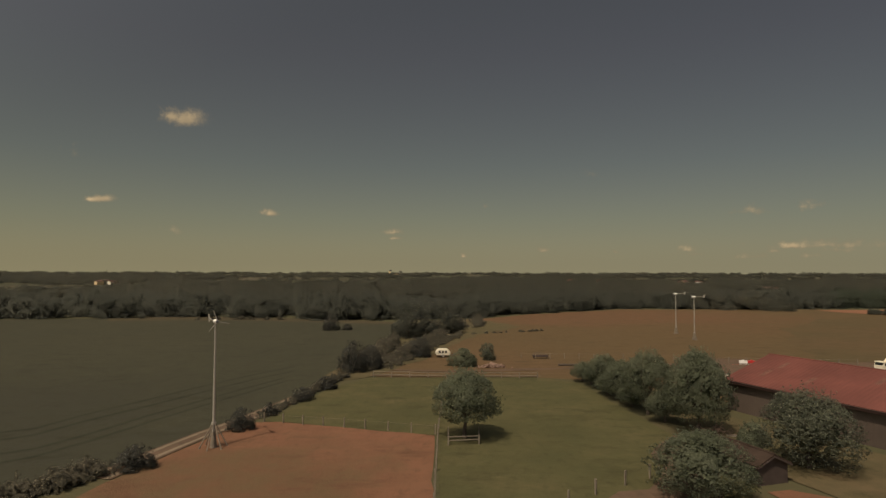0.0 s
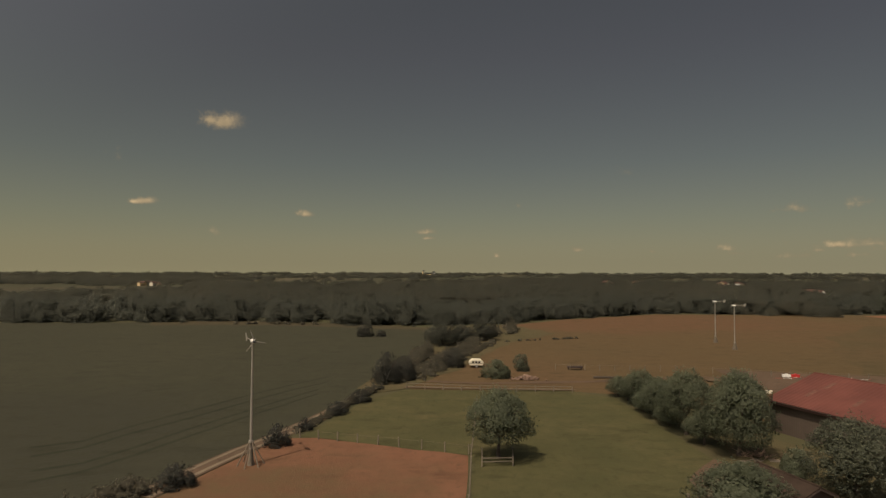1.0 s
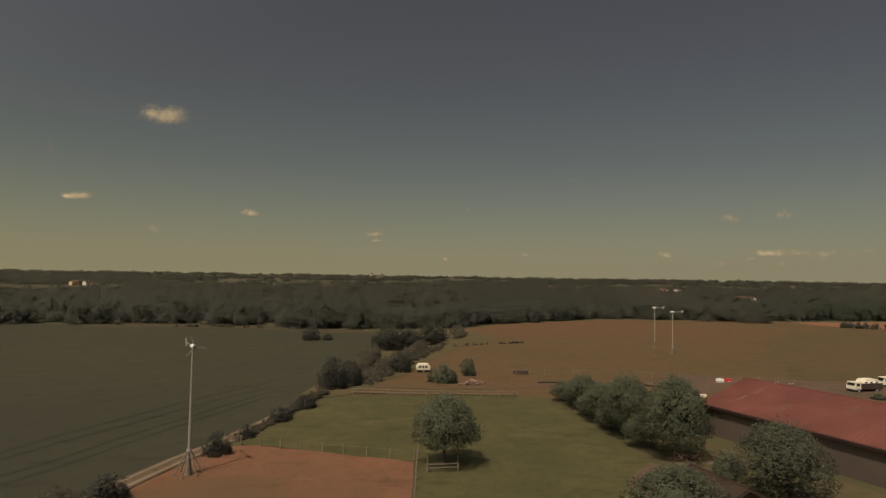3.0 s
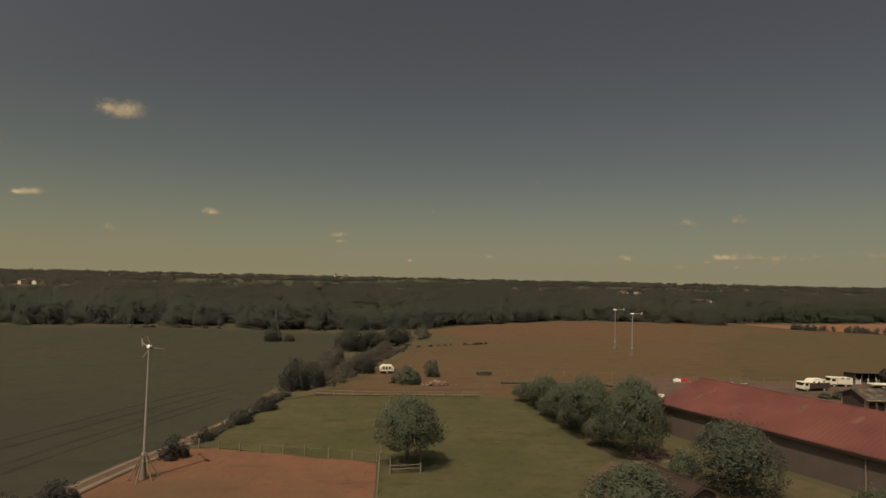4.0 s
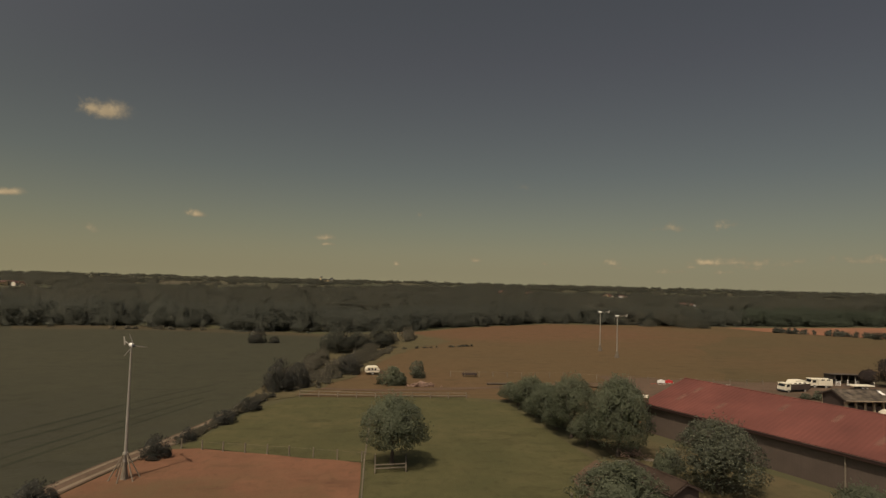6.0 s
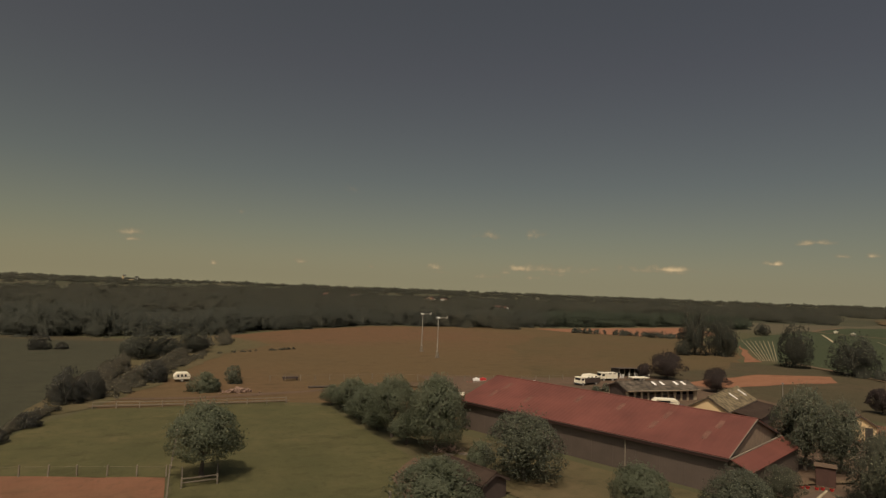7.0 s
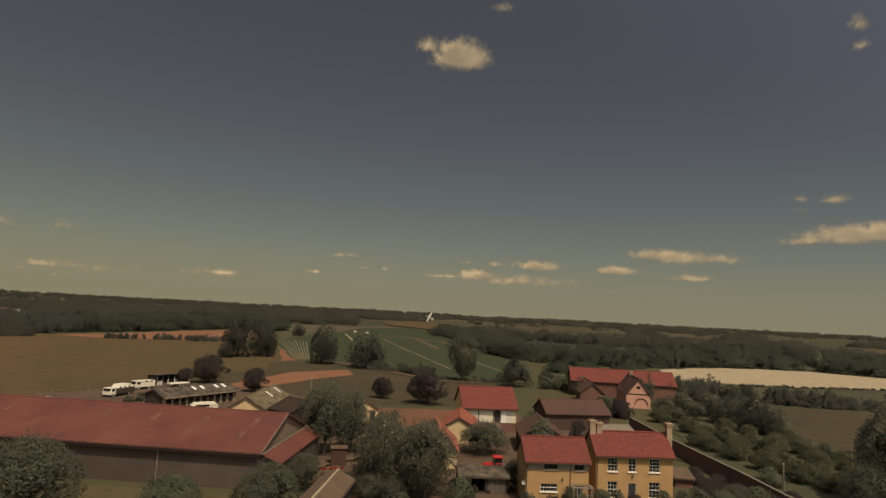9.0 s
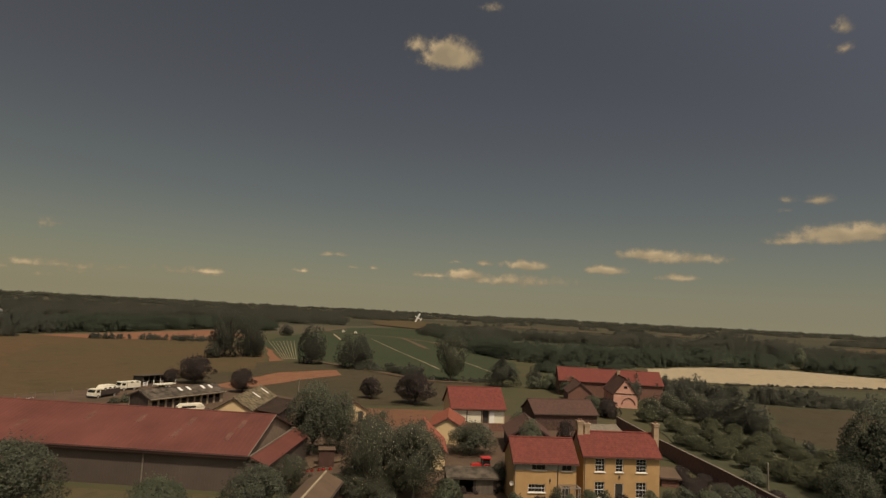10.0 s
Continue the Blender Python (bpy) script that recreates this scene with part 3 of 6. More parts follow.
def crown_cloud(rng, count, r, z0, z1, leaf, lobes, taper=0.0, core=5, jitter=0.5, lift=0.4, fuzz=0.3, shell=(0.66, 1.1, 0.4, 0.7), stray=0.07, even=0.25, sprays=0.16):
    """Leaf clumps on many lobes that together fill an uneven crown between the heights z0 and z1."""
    h, mid = (z1 - z0) / 2, (z0 + z1) / 2
    d = rng.normal(0, 1, (lobes, 3))
    d /= np.linalg.norm(d, axis=1, keepdims=True)
    d[:, 2] = np.clip(d[:, 2] * 1.1, -0.85, 1.0)
    small = min(1.0, (14.0 / max(lobes, 1)) ** 0.4)
    lr = rng.uniform(0.24, 0.5, lobes) * (0.45 + 0.55 * small)
    # an uneven outline: some sides of the crown reach farther out than others
    turn, lean = rng.uniform(0, math.tau, 2), rng.uniform(0.04, 0.13, 2)
    az = np.arctan2(d[:, 1], d[:, 0])
    reach = 1.0 + lean[0] * np.sin(2 * az + turn[0]) + lean[1] * np.sin(3 * az + turn[1] + 2.0 * d[:, 2])
    c = d * ((1.0 - lr) * reach * rng.uniform(0.8, 1.04, lobes))[:, None]
    shoots = np.arange(lobes) % 5 == 4
    lr[shoots] *= 0.6
    c[shoots] = d[shoots] * rng.uniform(0.8, 0.96, (shoots.sum(), 1))
    wide = 1.0 - taper * np.clip(c[:, 2], -0.5, 1.0)
    c[0], lr[0] = (0, 0, 0), 0.72
    share_of = lr**2
    share_of[0] *= 0.6
    which = rng.choice(lobes, count, p=share_of / share_of.sum())
    o = rng.normal(0, 1, (count, 3)) + d[which] * 0.7 + (0, 0, 0.25)
    o /= np.linalg.norm(o, axis=1, keepdims=True)
    p = c[which] + o * (lr[which] * rng.uniform(shell[0], shell[1], count) * rng.choice((1.0, 1.14, 1.34), count, p=(1 - 4 * stray, 3 * stray, stray)))[:, None]
    out = np.linalg.norm(p, axis=1, keepdims=True) + 1e-9
    p *= 1.0 - even + even * 0.9 / out
    # twigs that stand out of the crown, mostly upwards
    if sprays:
        n = int(count * sprays)
        twig = rng.normal(0, 1, (lobes * 2, 3)) + (0, 0, 0.55)
        twig /= np.linalg.norm(twig, axis=1, keepdims=True)
        long = rng.uniform(0.05, 0.3, lobes * 2)
        pick_twig = rng.integers(0, lobes * 2, n)
        along_it = rng.uniform(0, 1, (n, 1))
        thick = 0.045 * (1.1 - along_it)
        p[:n] = twig[pick_twig] * (0.84 + along_it * long[pick_twig, None]) + along_it * long[pick_twig, None] * (0, 0, 0.5) + rng.normal(0, 1, (n, 3)) * thick
        o[:n] = twig[pick_twig] + rng.normal(0, 0.3, (n, 3))
    p[:, :2] *= wide[which, None] if not sprays else (1.0 - taper * np.clip(p[:, 2:3], -0.5, 1.0))
    p = p * (r, r, h) + (0, 0, mid)
    p[:, 2] = np.maximum(p[:, 2], 0.05)
    quads = leaf_quads(rng, p, o + (0, 0, 0.25), leaf * rng.uniform(0.6, 1.35, count), jitter)
    whole = (p - (0, 0, mid)) / (r, r, h)
    faces = [0.9 * whole + 0.4 * o + rng.normal(0, fuzz, (count, 3)) + (0, 0, lift)]
    made = [quads]
    # denser inner foliage: overlapping patches round every lobe
    la, lo = np.meshgrid(np.linspace(-1.35, 1.35, max(core, 2)), np.linspace(0, math.tau, core + 3), indexing="ij")
    ball = np.stack([np.cos(la) * np.cos(lo), np.cos(la) * np.sin(lo), np.sin(la)], -1)
    for k in range(lobes if core else 0):
        if c[k, 2] * h + mid < lr[k] * h * 0.6 and z0 > -1.0:
            continue
        b = ball * (1 + rng.normal(0, 0.07, (*la.shape, 1)))
        b[:, -1] = b[:, 0]
        b = c[k] * (shell[3] if k else 1.0) + b * lr[k] * (shell[2] if k else 0.62)
        b[..., :2] *= wide[k]
        b = b * (r, r, h) + (0, 0, mid)
        b[..., 2] = np.maximum(b[..., 2], 0.02)
        made.append(np.stack([b[:-1, :-1], b[:-1, 1:], b[1:, 1:], b[1:, :-1]], 2).reshape(-1, 4, 3))
        faces.append(made[-1].mean(1) - (c[k] * (r * wide[k], r * wide[k], h) + (0, 0, mid)))
        faces[-1] /= np.linalg.norm(faces[-1], axis=1, keepdims=True) + 1e-9
        faces[-1][:, 2] += lift
    facing = np.concatenate(faces)
    facing /= np.linalg.norm(facing, axis=1, keepdims=True) + 1e-9
    return np.concatenate(made), facing


def trunk_mesh(rng, height, r, fork, spread, limbs=6):
    """A tapered trunk that bends a little and forks into limbs."""
    bm = bmesh.new()
    p, rad = Vector((0, 0, -0.3)), r * 1.35
    for k in range(4):
        q = Vector((rng.uniform(-0.08, 0.08) * height * 0.2, rng.uniform(-0.08, 0.08) * height * 0.2, fork * (k + 1) / 4))
        rod(bm, p, q, rad, rad * 0.85, 9)
        p, rad = q, rad * 0.85
    for k in range(limbs):
        a = math.tau * (k + rng.uniform(-0.3, 0.3)) / limbs
        e = p + Vector((math.cos(a) * spread * 0.45, math.sin(a) * spread * 0.45, (height - fork) * rng.uniform(0.3, 0.6)))
        rod(bm, p, e, rad * 0.6, rad * 0.3, 6)
        f = e + Vector((math.cos(a + 0.5) * spread * 0.3, math.sin(a + 0.5) * spread * 0.3, (height - fork) * 0.2))
        rod(bm, e, f, rad * 0.3, rad * 0.1, 5)
    return bm


TREE_KINDS = {}


def tree_kind(key, seed, name, height, r, clear, leaf, count, material, label, category="tree", lobes=16, taper=0.15, flowers=None, lift=0.35):
    """Prepare a kind of tree or shrub: meshes are made once and shared by all of its copies."""
    rng = np.random.default_rng(seed)
    crown = quads_mesh("crown", crown_cloud(rng, count, r, clear, height, leaf, lobes, taper, lift=lift), material)
    tm = bpy.data.meshes.new("trunk")
    bm = trunk_mesh(rng, height, max(0.06, r * 0.055), max(clear * 1.3, height * 0.16), r)
    bm.to_mesh(tm)
    bm.free()
    tm.materials.append(M_BARK)
    bloom = None
    if flowers:
        pts = crown_cloud(rng, flowers, r * 1.03, clear, height * 1.02, leaf * 0.7, lobes, taper, 0)
        bloom = quads_mesh("blossom", pts, M_BLOSSOM)
    TREE_KINDS[key] = (name, crown, tm, bloom, label, category)


def plant(key, x, y, scale=1.0, tall=1.0, turn=None, label="", group=""):
    name, crown, tm, bloom, text, category = TREE_KINDS[key]
    turn = (x * 37.7 + y * 91.3) % 360 if turn is None else turn
    ob = thing(name, pose(x, y, 0, 0, 0, turn) @ Matrix.Diagonal((scale, scale, scale * tall, 1)), label or text, category, group)
    for n, me in (("trunk", tm), ("crown", crown), ("blossom", bloom)):
        if me:
            new(n, me).parent = ob
    return ob


# ---------- ground and fields ----------
def far_height(x, y):
    r = math.hypot(x, y)
    s = min(1.0, max(0.0, (r - 700) / 4100))
    n = noise.noise((x * 0.0011, y * 0.0011, 3.0))
    return s * 13.0 + n * 4.0 * min(1.0, max(0.0, (r - 600) / 900))


bm = bmesh.new()
rings = []
radii = [0, 30, 60, 100, 160, 240, 340, 460, 600, 680, 760, 850, 950, 1070, 1200, 1350, 1500, 1670, 1850, 2050, 2250, 2470, 2700, 2950, 3200, 3500, 3800, 4100, 4400, 4900]
for r in radii[1:]:
    rings.append([bm.verts.new((r * math.cos(a), r * math.sin(a), far_height(r * math.cos(a), r * math.sin(a)))) for a in (k * math.tau / 240 for k in range(240))])
mid = bm.verts.new((0, 0, 0))
for k in range(240):
    bm.faces.new((mid, rings[0][k], rings[0][(k + 1) % 240]))
    for a, b in zip(rings, rings[1:]):
        bm.faces.new((a[k], b[k], b[(k + 1) % 240], a[(k + 1) % 240]))
ground = tagged(put_mesh("ground", bm, M_GROUND), "wide flat farmland of rough grass and distant fields", "ground", kind="structure")
LAYER = [0.01]


def field(name, outline, material, label, rough=0.5, step=5.0, z=None):
    """A field or worn patch lying on the ground, with an uneven edge."""
    rng = random.Random(name)
    LAYER[0] += 0.006
    z, pts = z or LAYER[0], []
    for (x0, y0), (x1, y1) in zip(outline, outline[1:] + outline[:1]):
        n = max(1, int(math.hypot(x1 - x0, y1 - y0) / step))
        for k in range(n):
            j = rough if k else rough * 0.3
            pts.append((x0 + (x1 - x0) * k / n + rng.uniform(-j, j), y0 + (y1 - y0) * k / n + rng.uniform(-j, j)))
    bm = bmesh.new()
    f = bm.faces.new([bm.verts.new((x, y, z + far_height(x, y) + 0.9 * min(1.0, max(0.0, (math.hypot(x, y) - 560) / 200)))) for x, y in pts])
    f.normal_update()
    if f.normal.z < 0:
        f.normal_flip()
    bmesh.ops.triangulate(bm, faces=[f])
    return tagged(put_mesh(name, bm, material), label, "field", kind="structure")


def strip(name, line, width, material, label, rough=0.2, z=None):
    """A track, path or row of constant width along a line."""
    left, right = [], []
    for k, (x, y) in enumerate(line):
        x0, y0 = line[max(0, k - 1)]
        x1, y1 = line[min(len(line) - 1, k + 1)]
        d = math.hypot(x1 - x0, y1 - y0)
        nx, ny = -(y1 - y0) / d * width / 2, (x1 - x0) / d * width / 2
        left.append((x + nx, y + ny)), right.append((x - nx, y - ny))
    return field(name, left + right[::-1], material, label, rough, 5.0, z)


field("pasture", [(-12, 160), (-10, 104), (20, 103), (28, 100), (45, 80), (80, 108), (110, 120), (150, 125), (200, 165), (238, 224), (193, 266), (208, 297), (94, 297), (44, 263), (10, 228), (-5, 190)], M_PASTURE, "dry brown grazed pasture", 1.5, 9)
field("pasture_east", [(78, 119), (110, 121), (150, 126), (200, 166), (236, 223), (196, 258), (150, 232), (112, 190)], M_PASTURE_EAST, "greener grazed pasture behind the stables", 2.0, 7)
field("meadow", [(112, 125), (150, 127), (168, 142), (188, 122), (203, 96), (220, 66), (160, 58), (124, 50), (112, 66), (106, 92)], M_MEADOW, "olive brown meadow beyond the yard", 1.0, 7)
field("crop_field", [(-34, 30), (-31, 52), (-26.5, 62), (-24, 70), (-20.5, 82), (-18, 95), (-17, 110), (-12, 150), (-9, 172), (-12, 216), (-40, 224), (-100, 240), (-165, 231), (-330, 230), (-420, 120), (-200, 20)], M_CROP, "dark green arable crop with faint drill rows", 0.8, 8)
field("headland", [(-121, 223), (-93, 227), (-60, 225), (-42, 218), (-15, 211), (-12, 218), (-40, 233), (-98, 247), (-127, 236)], M_MEADOW, "pale rough grass strip before the wood", 1.0, 6)
field("grass_paddock", [(-20.5, 73.5), (-16.5, 93), (-10.5, 103.6), (18, 103.6), (24, 98), (25.5, 80), (27, 66), (30, 55), (14, 30), (0.5, 30), (0.6, 67)], M_PADDOCK, "olive green grazed paddock grass", 0.3, 4)
field("dirt_paddock", [(-30.5, 40), (-28.6, 49), (-27.2, 55), (-26.0, 60), (-25.0, 64), (-23.8, 68), (-22.4, 72.5), (-18.5, 73), (-9, 70), (0.2, 66.8), (0.1, 56), (-0.1, 36)], M_DIRT, "bare red earth paddock", 0.35, 3)
field("worn_ground", [(9, 30), (12.5, 46), (15.5, 49.6), (18.0, 50.2), (20.5, 53), (22, 60), (24.5, 64), (27, 66.5), (28.5, 64), (25, 56), (23, 47), (20, 40), (18, 30)], M_YARD, "trodden bare earth beside the trees", 0.8, 2.0)
field("worn_ground", [(27.5, 49.5), (30, 50), (33, 47.5), (37, 48.5), (42, 46.5), (44, 44), (38, 42), (30, 44)], M_DIRT, "trodden bare earth beside the shed", 0.8, 2.0)
field("barn_lawn", [(30, 77), (36, 79), (44, 62), (51, 44), (47, 38), (33, 47), (29, 62)], M_LAWN, "mown grass strip along the barn", 0.5, 4)
field("rough_belt", [(-19, 100), (-11, 104), (-8.5, 110), (-3, 122), (5, 150), (14, 176), (30, 200), (20, 226), (-8, 226), (-11, 172), (-13, 150), (-18, 110)], M_LAWN, "rough grass under the ditch scrub", 1.2, 4)
field("field_plough", [(188, 290), (250, 302), (338, 320), (300, 262), (240, 226), (194, 264)], M_PLOUGH, "ploughed orange earth field", 1.5, 12)
field("track_strip", [(104, 99), (113, 108), (131, 112), (148, 116), (168, 109), (157, 100), (131, 100)], M_PLOUGH, "bare orange earth strip", 0.8, 5)
field("yard", [(52, 128), (84, 120), (112, 124), (112, 92), (108, 72), (112, 52), (122, 42), (118, 26), (112, 6), (88, 12), (66, 20), (60, 30), (58, 46), (66, 52), (72, 74), (64, 86), (52, 92)], M_YARD, "worn farmyard of earth and gravel", 0.6, 4)
field("yard_earth", [(92, 58), (104, 70), (112, 58), (118, 48), (116, 42), (104, 46), (94, 50)], M_DIRT, "bare red earth riding yard", 0.6, 4)
field("vegetable_field", [(186, 137), (181, 108), (168, 80), (176, 58), (215, 60), (262, 76), (300, 105), (340, 128), (380, 150), (440, 190), (570, 262), (640, 330), (540, 335), (440, 300), (300, 240), (240, 200)], M_VEG, "green vegetable field", 1.5, 12)
field("bare_rows", [(172.8, 140.5), (181.1, 139.6), (186, 146), (238, 195.4)], M_PLOUGH, "bare earth between planted rows", 0.8, 9)
field("fleece_field", [(240, 20), (245, -8.4), (257, -32), (284, -67), (300, -100), (390, -125), (352, -82), (362, -45), (349, -16), (318, 8), (290, 22)], M_FLEECE, "field covered with pale crop fleece", 1.2, 9)
field("upper_field", [(207, -19), (237, -8), (254, -32), (281, -67), (296, -100), (240, -100), (205, -62), (197, -46), (192, -28)], M_MEADOW, "dry olive field below the fleeced crop", 1.2, 7)
field("orchard_grass", [(100, 10), (112, 4), (140, 12), (170, 8), (215, 5), (234, -10), (256, -46), (280, -80), (270, -110), (160, -90), (90, -50), (76, -22), (84, -10), (96, -2)], M_ORCHARD_GRASS, "orchard grass", 0.8, 6)
field("brown_field", [(183, -16), (190, -38), (198, -62), (160, -60), (140, -40), (122, -22), (134, -15)], M_MEADOW, "dry brown field beyond the orchard hedge", 1.2, 6)
field("far_slope", [(640, 306), (700, 396), (900, 520), (1150, 560), (1010, 425), (830, 352)], M_PASTURE_EAST, "far brown stubble field", 4, 30)
field("far_slope", [(1050, 330), (1160, 352), (1130, 240), (1100, 150), (1040, 150)], M_TRACK, "pale far field on the slope", 4, 30)
field("far_slope", [(1180, 68), (1290, 66), (1200, 4), (1120, 6)], M_TRACK, "pale far field on the slope", 4, 30)
field("far_slope", [(650, -120), (880, -146), (1100, -262), (760, -180)], M_PASTURE_EAST, "olive far field among woods", 4, 30)
for k in range(8):
    strip("crop_row", [(184.5 + 0.62 * k, 143.3 - 0.42 * k), (226.5 + 1.4 * k, 181.2 - 0.6 * k), (268.1 + 2.2 * k, 219.1 - 0.8 * k)], 0.22, M_FLEECE, "pale plastic cover over a crop row", 0.05)
strip("crop_row", [(200.4, 86), (240, 116), (302, 163), (366, 210)], 0.5, M_FLEECE, "pale plastic cover over a crop row", 0.1)
strip("crop_row", [(326.5, 209.6), (362, 236), (398, 263)], 1.2, M_FLEECE, "pale plastic cover over a crop row", 0.1)
strip("crop_row", [(204.7, 66.9), (225, 81), (247, 97.5)], 0.5, M_FLEECE, "pale plastic cover over a crop row", 0.1)
strip("field_road", [(540, 338), (470, 312), (431, 292), (419, 250), (412, 216), (380, 170), (356, 152)], 5, M_TRACK, "pale earth farm road between fields", 0.8)
strip("field_road", [(400, 202), (360, 175), (334, 158), (306, 140)], 3, M_TRACK, "earth track branching off", 0.6)
strip("lane", [(190, 138), (186, 126), (179, 106), (170, 88), (164, 74), (170, 62)], 3.0, M_TRACK, "narrow pale lane behind a hedge", 0.3)
TRACK = [(-29.2, 53.3), (-27.7, 59.6), (-26.7, 63.3), (-25.4, 67.6), (-24.1, 71.1), (-22.6, 75.8), (-20.5, 82.6), (-18.7, 90.5)]
strip("farm_track", TRACK, 2.6, M_YARD, "grassy farm track beside the crop", 0.25, 0.08)
for side in (-0.75, 0.75):
    strip("track_rut", [(x + side * 0.93, y - side * 0.36) for x, y in TRACK], 0.5, M_RUT, "pale wheel rut of the farm track", 0.08, 0.095)
strip("pasture_path", [(-11, 105.5), (-2, 104.8), (8, 104.6), (19, 104.5)], 1.2, M_TRACK, "worn path along the paddock fence", 0.3, 0.11)
strip("pasture_path", [(-9, 112), (4, 110), (24, 113), (44, 119), (70, 115), (84, 113)], 1.5, M_YARD, "faint worn path across the pasture", 0.5, 0.07)
field("sand_patch", [(45.2, 113.4), (48.4, 113.2), (49.4, 114.8), (47.2, 116.4), (45.0, 115.6)], M_TRACK, "pale sandy patch in the pasture", 0.3, 1.0)
field("patio", [(54.6, 37.0), (58.0, 35.0), (57.2, 33.2), (53.6, 35.2)], M_DIRT, "orange brick patio beside the cabin", 0.1, 1.5)
strip("yard_path", [(62.5, 45), (66, 44.6), (70.7, 43.4), (74, 41.6)], 1.0, M_TRACK, "pale gravel path in the yard", 0.1)
# tramlines of the sprayer through the crop
strip("wheel_track", [(-50.2, 67.4), (-45.9, 70.3), (-44.0, 77.0), (-40.7, 84.8), (-36.4, 96.1), (-31.5, 106.7), (-26.6, 115.4)], 0.7, M_TRAM, "faint wheel tracks through the crop", 0.1, 0.05)
strip("wheel_track", [(-47.7, 64.2), (-44.1, 67.6), (-42.1, 73.7), (-38.8, 80.8), (-34.6, 91.4), (-30.1, 101.8), (-25.4, 110.2)], 0.7, M_TRAM, "faint wheel tracks through the crop", 0.1, 0.05)
strip("wheel_track", [(-44.2, 59.6), (-40.6, 62.3), (-38.2, 68.1), (-35.8, 76.2), (-32.7, 84.4), (-29.8, 92.4), (-25.6, 102.9)], 0.7, M_TRAM, "faint wheel tracks through the crop", 0.1, 0.05)
strip("wheel_track", [(-42.0, 56.6), (-38.9, 59.7), (-36.6, 65.3), (-34.2, 72.9), (-31.4, 81.1), (-28.6, 88.7), (-24.7, 99.3)], 0.7, M_TRAM, "faint wheel tracks through the crop", 0.1, 0.05)


# ---------- woods and far trees ----------
def wood(name, rng, spots, sizes, per, material, label):
    """Many uncountable trees in one mesh: spots (n, 2), sizes (n, 2) of radius and height."""
    made, faces = [], []
    for (x, y), (r, h), n in zip(spots, sizes, per):
        q, f = crown_cloud(rng, n, r, -0.35 * h, h, (2.6 if n > 100 else 3.0) * r / math.sqrt(n), 8 if n > 100 else 4, 0.25, 3 if n > 100 else 2, 0.5, 1.3, 0.12, (0.8, 1.1, 0.7, 1.0), 0.04, 0.0, 0.0)
        made.append(q + np.array((x, y, far_height(x, y))))
        faces.append(f)
    me = quads_mesh(name, (np.concatenate(made), np.concatenate(faces)), material)
    return tagged(new(name, me), label, "woodland", kind="stuff")


def along(rng, line, count, depth):
    """Random spots behind a line, seen from the origin, down to a depth."""
    seg = [(a, b, math.hypot(b[0] - a[0], b[1] - a[1])) for a, b in zip(line, line[1:])]
    out = []
    for a, b, d in rng.choices(seg, [s[2] for s in seg], k=count):
        f, g = rng.random(), rng.random() ** 1.6 * depth
        x, y = a[0] + (b[0] - a[0]) * f, a[1] + (b[1] - a[1]) * f
        r = math.hypot(x, y)
        out.append((x * (1 + g / r), y * (1 + g / r)))
    return out


pick = random.Random(5)
nrng = np.random.default_rng(5)


def wood_along(name, line, count, depth, r, h, n, material, label):
    spots = along(pick, line, count, depth)
    wood(name, nrng, spots, [(r * pick.uniform(1.1, 2.1), h * pick.uniform(0.82, 1.04)) for _ in spots], [n] * count, material, label)


wood_along("wood_edge", [(-420, 200), (-165, 236), (-127, 237), (-98, 247), (-44, 232), (-18, 228)], 360, 60, 4.4, 10.6, 260, M_LEAF_FAR_HAZED, "dense dark broadleaf wood beyond the crop")
wood_along("wood_edge", [(-18, 228), (12, 236), (44, 268), (94, 302), (208, 304)], 320, 70, 4.2, 9.0, 260, M_LEAF_FAR_HAZED, "dense dark broadleaf wood beyond the pasture")
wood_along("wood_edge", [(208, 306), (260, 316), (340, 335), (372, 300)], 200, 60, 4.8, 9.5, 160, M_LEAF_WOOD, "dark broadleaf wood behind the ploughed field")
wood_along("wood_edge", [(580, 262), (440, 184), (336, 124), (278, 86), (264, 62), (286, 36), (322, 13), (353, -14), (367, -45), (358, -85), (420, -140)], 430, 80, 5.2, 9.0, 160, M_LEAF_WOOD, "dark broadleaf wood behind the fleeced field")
wood_along("wood_edge", [(226, 56), (240, 40), (250, 30)], 14, 14, 2.6, 4.5, 160, M_LEAF_WOOD, "dark broadleaf trees beyond the farm")
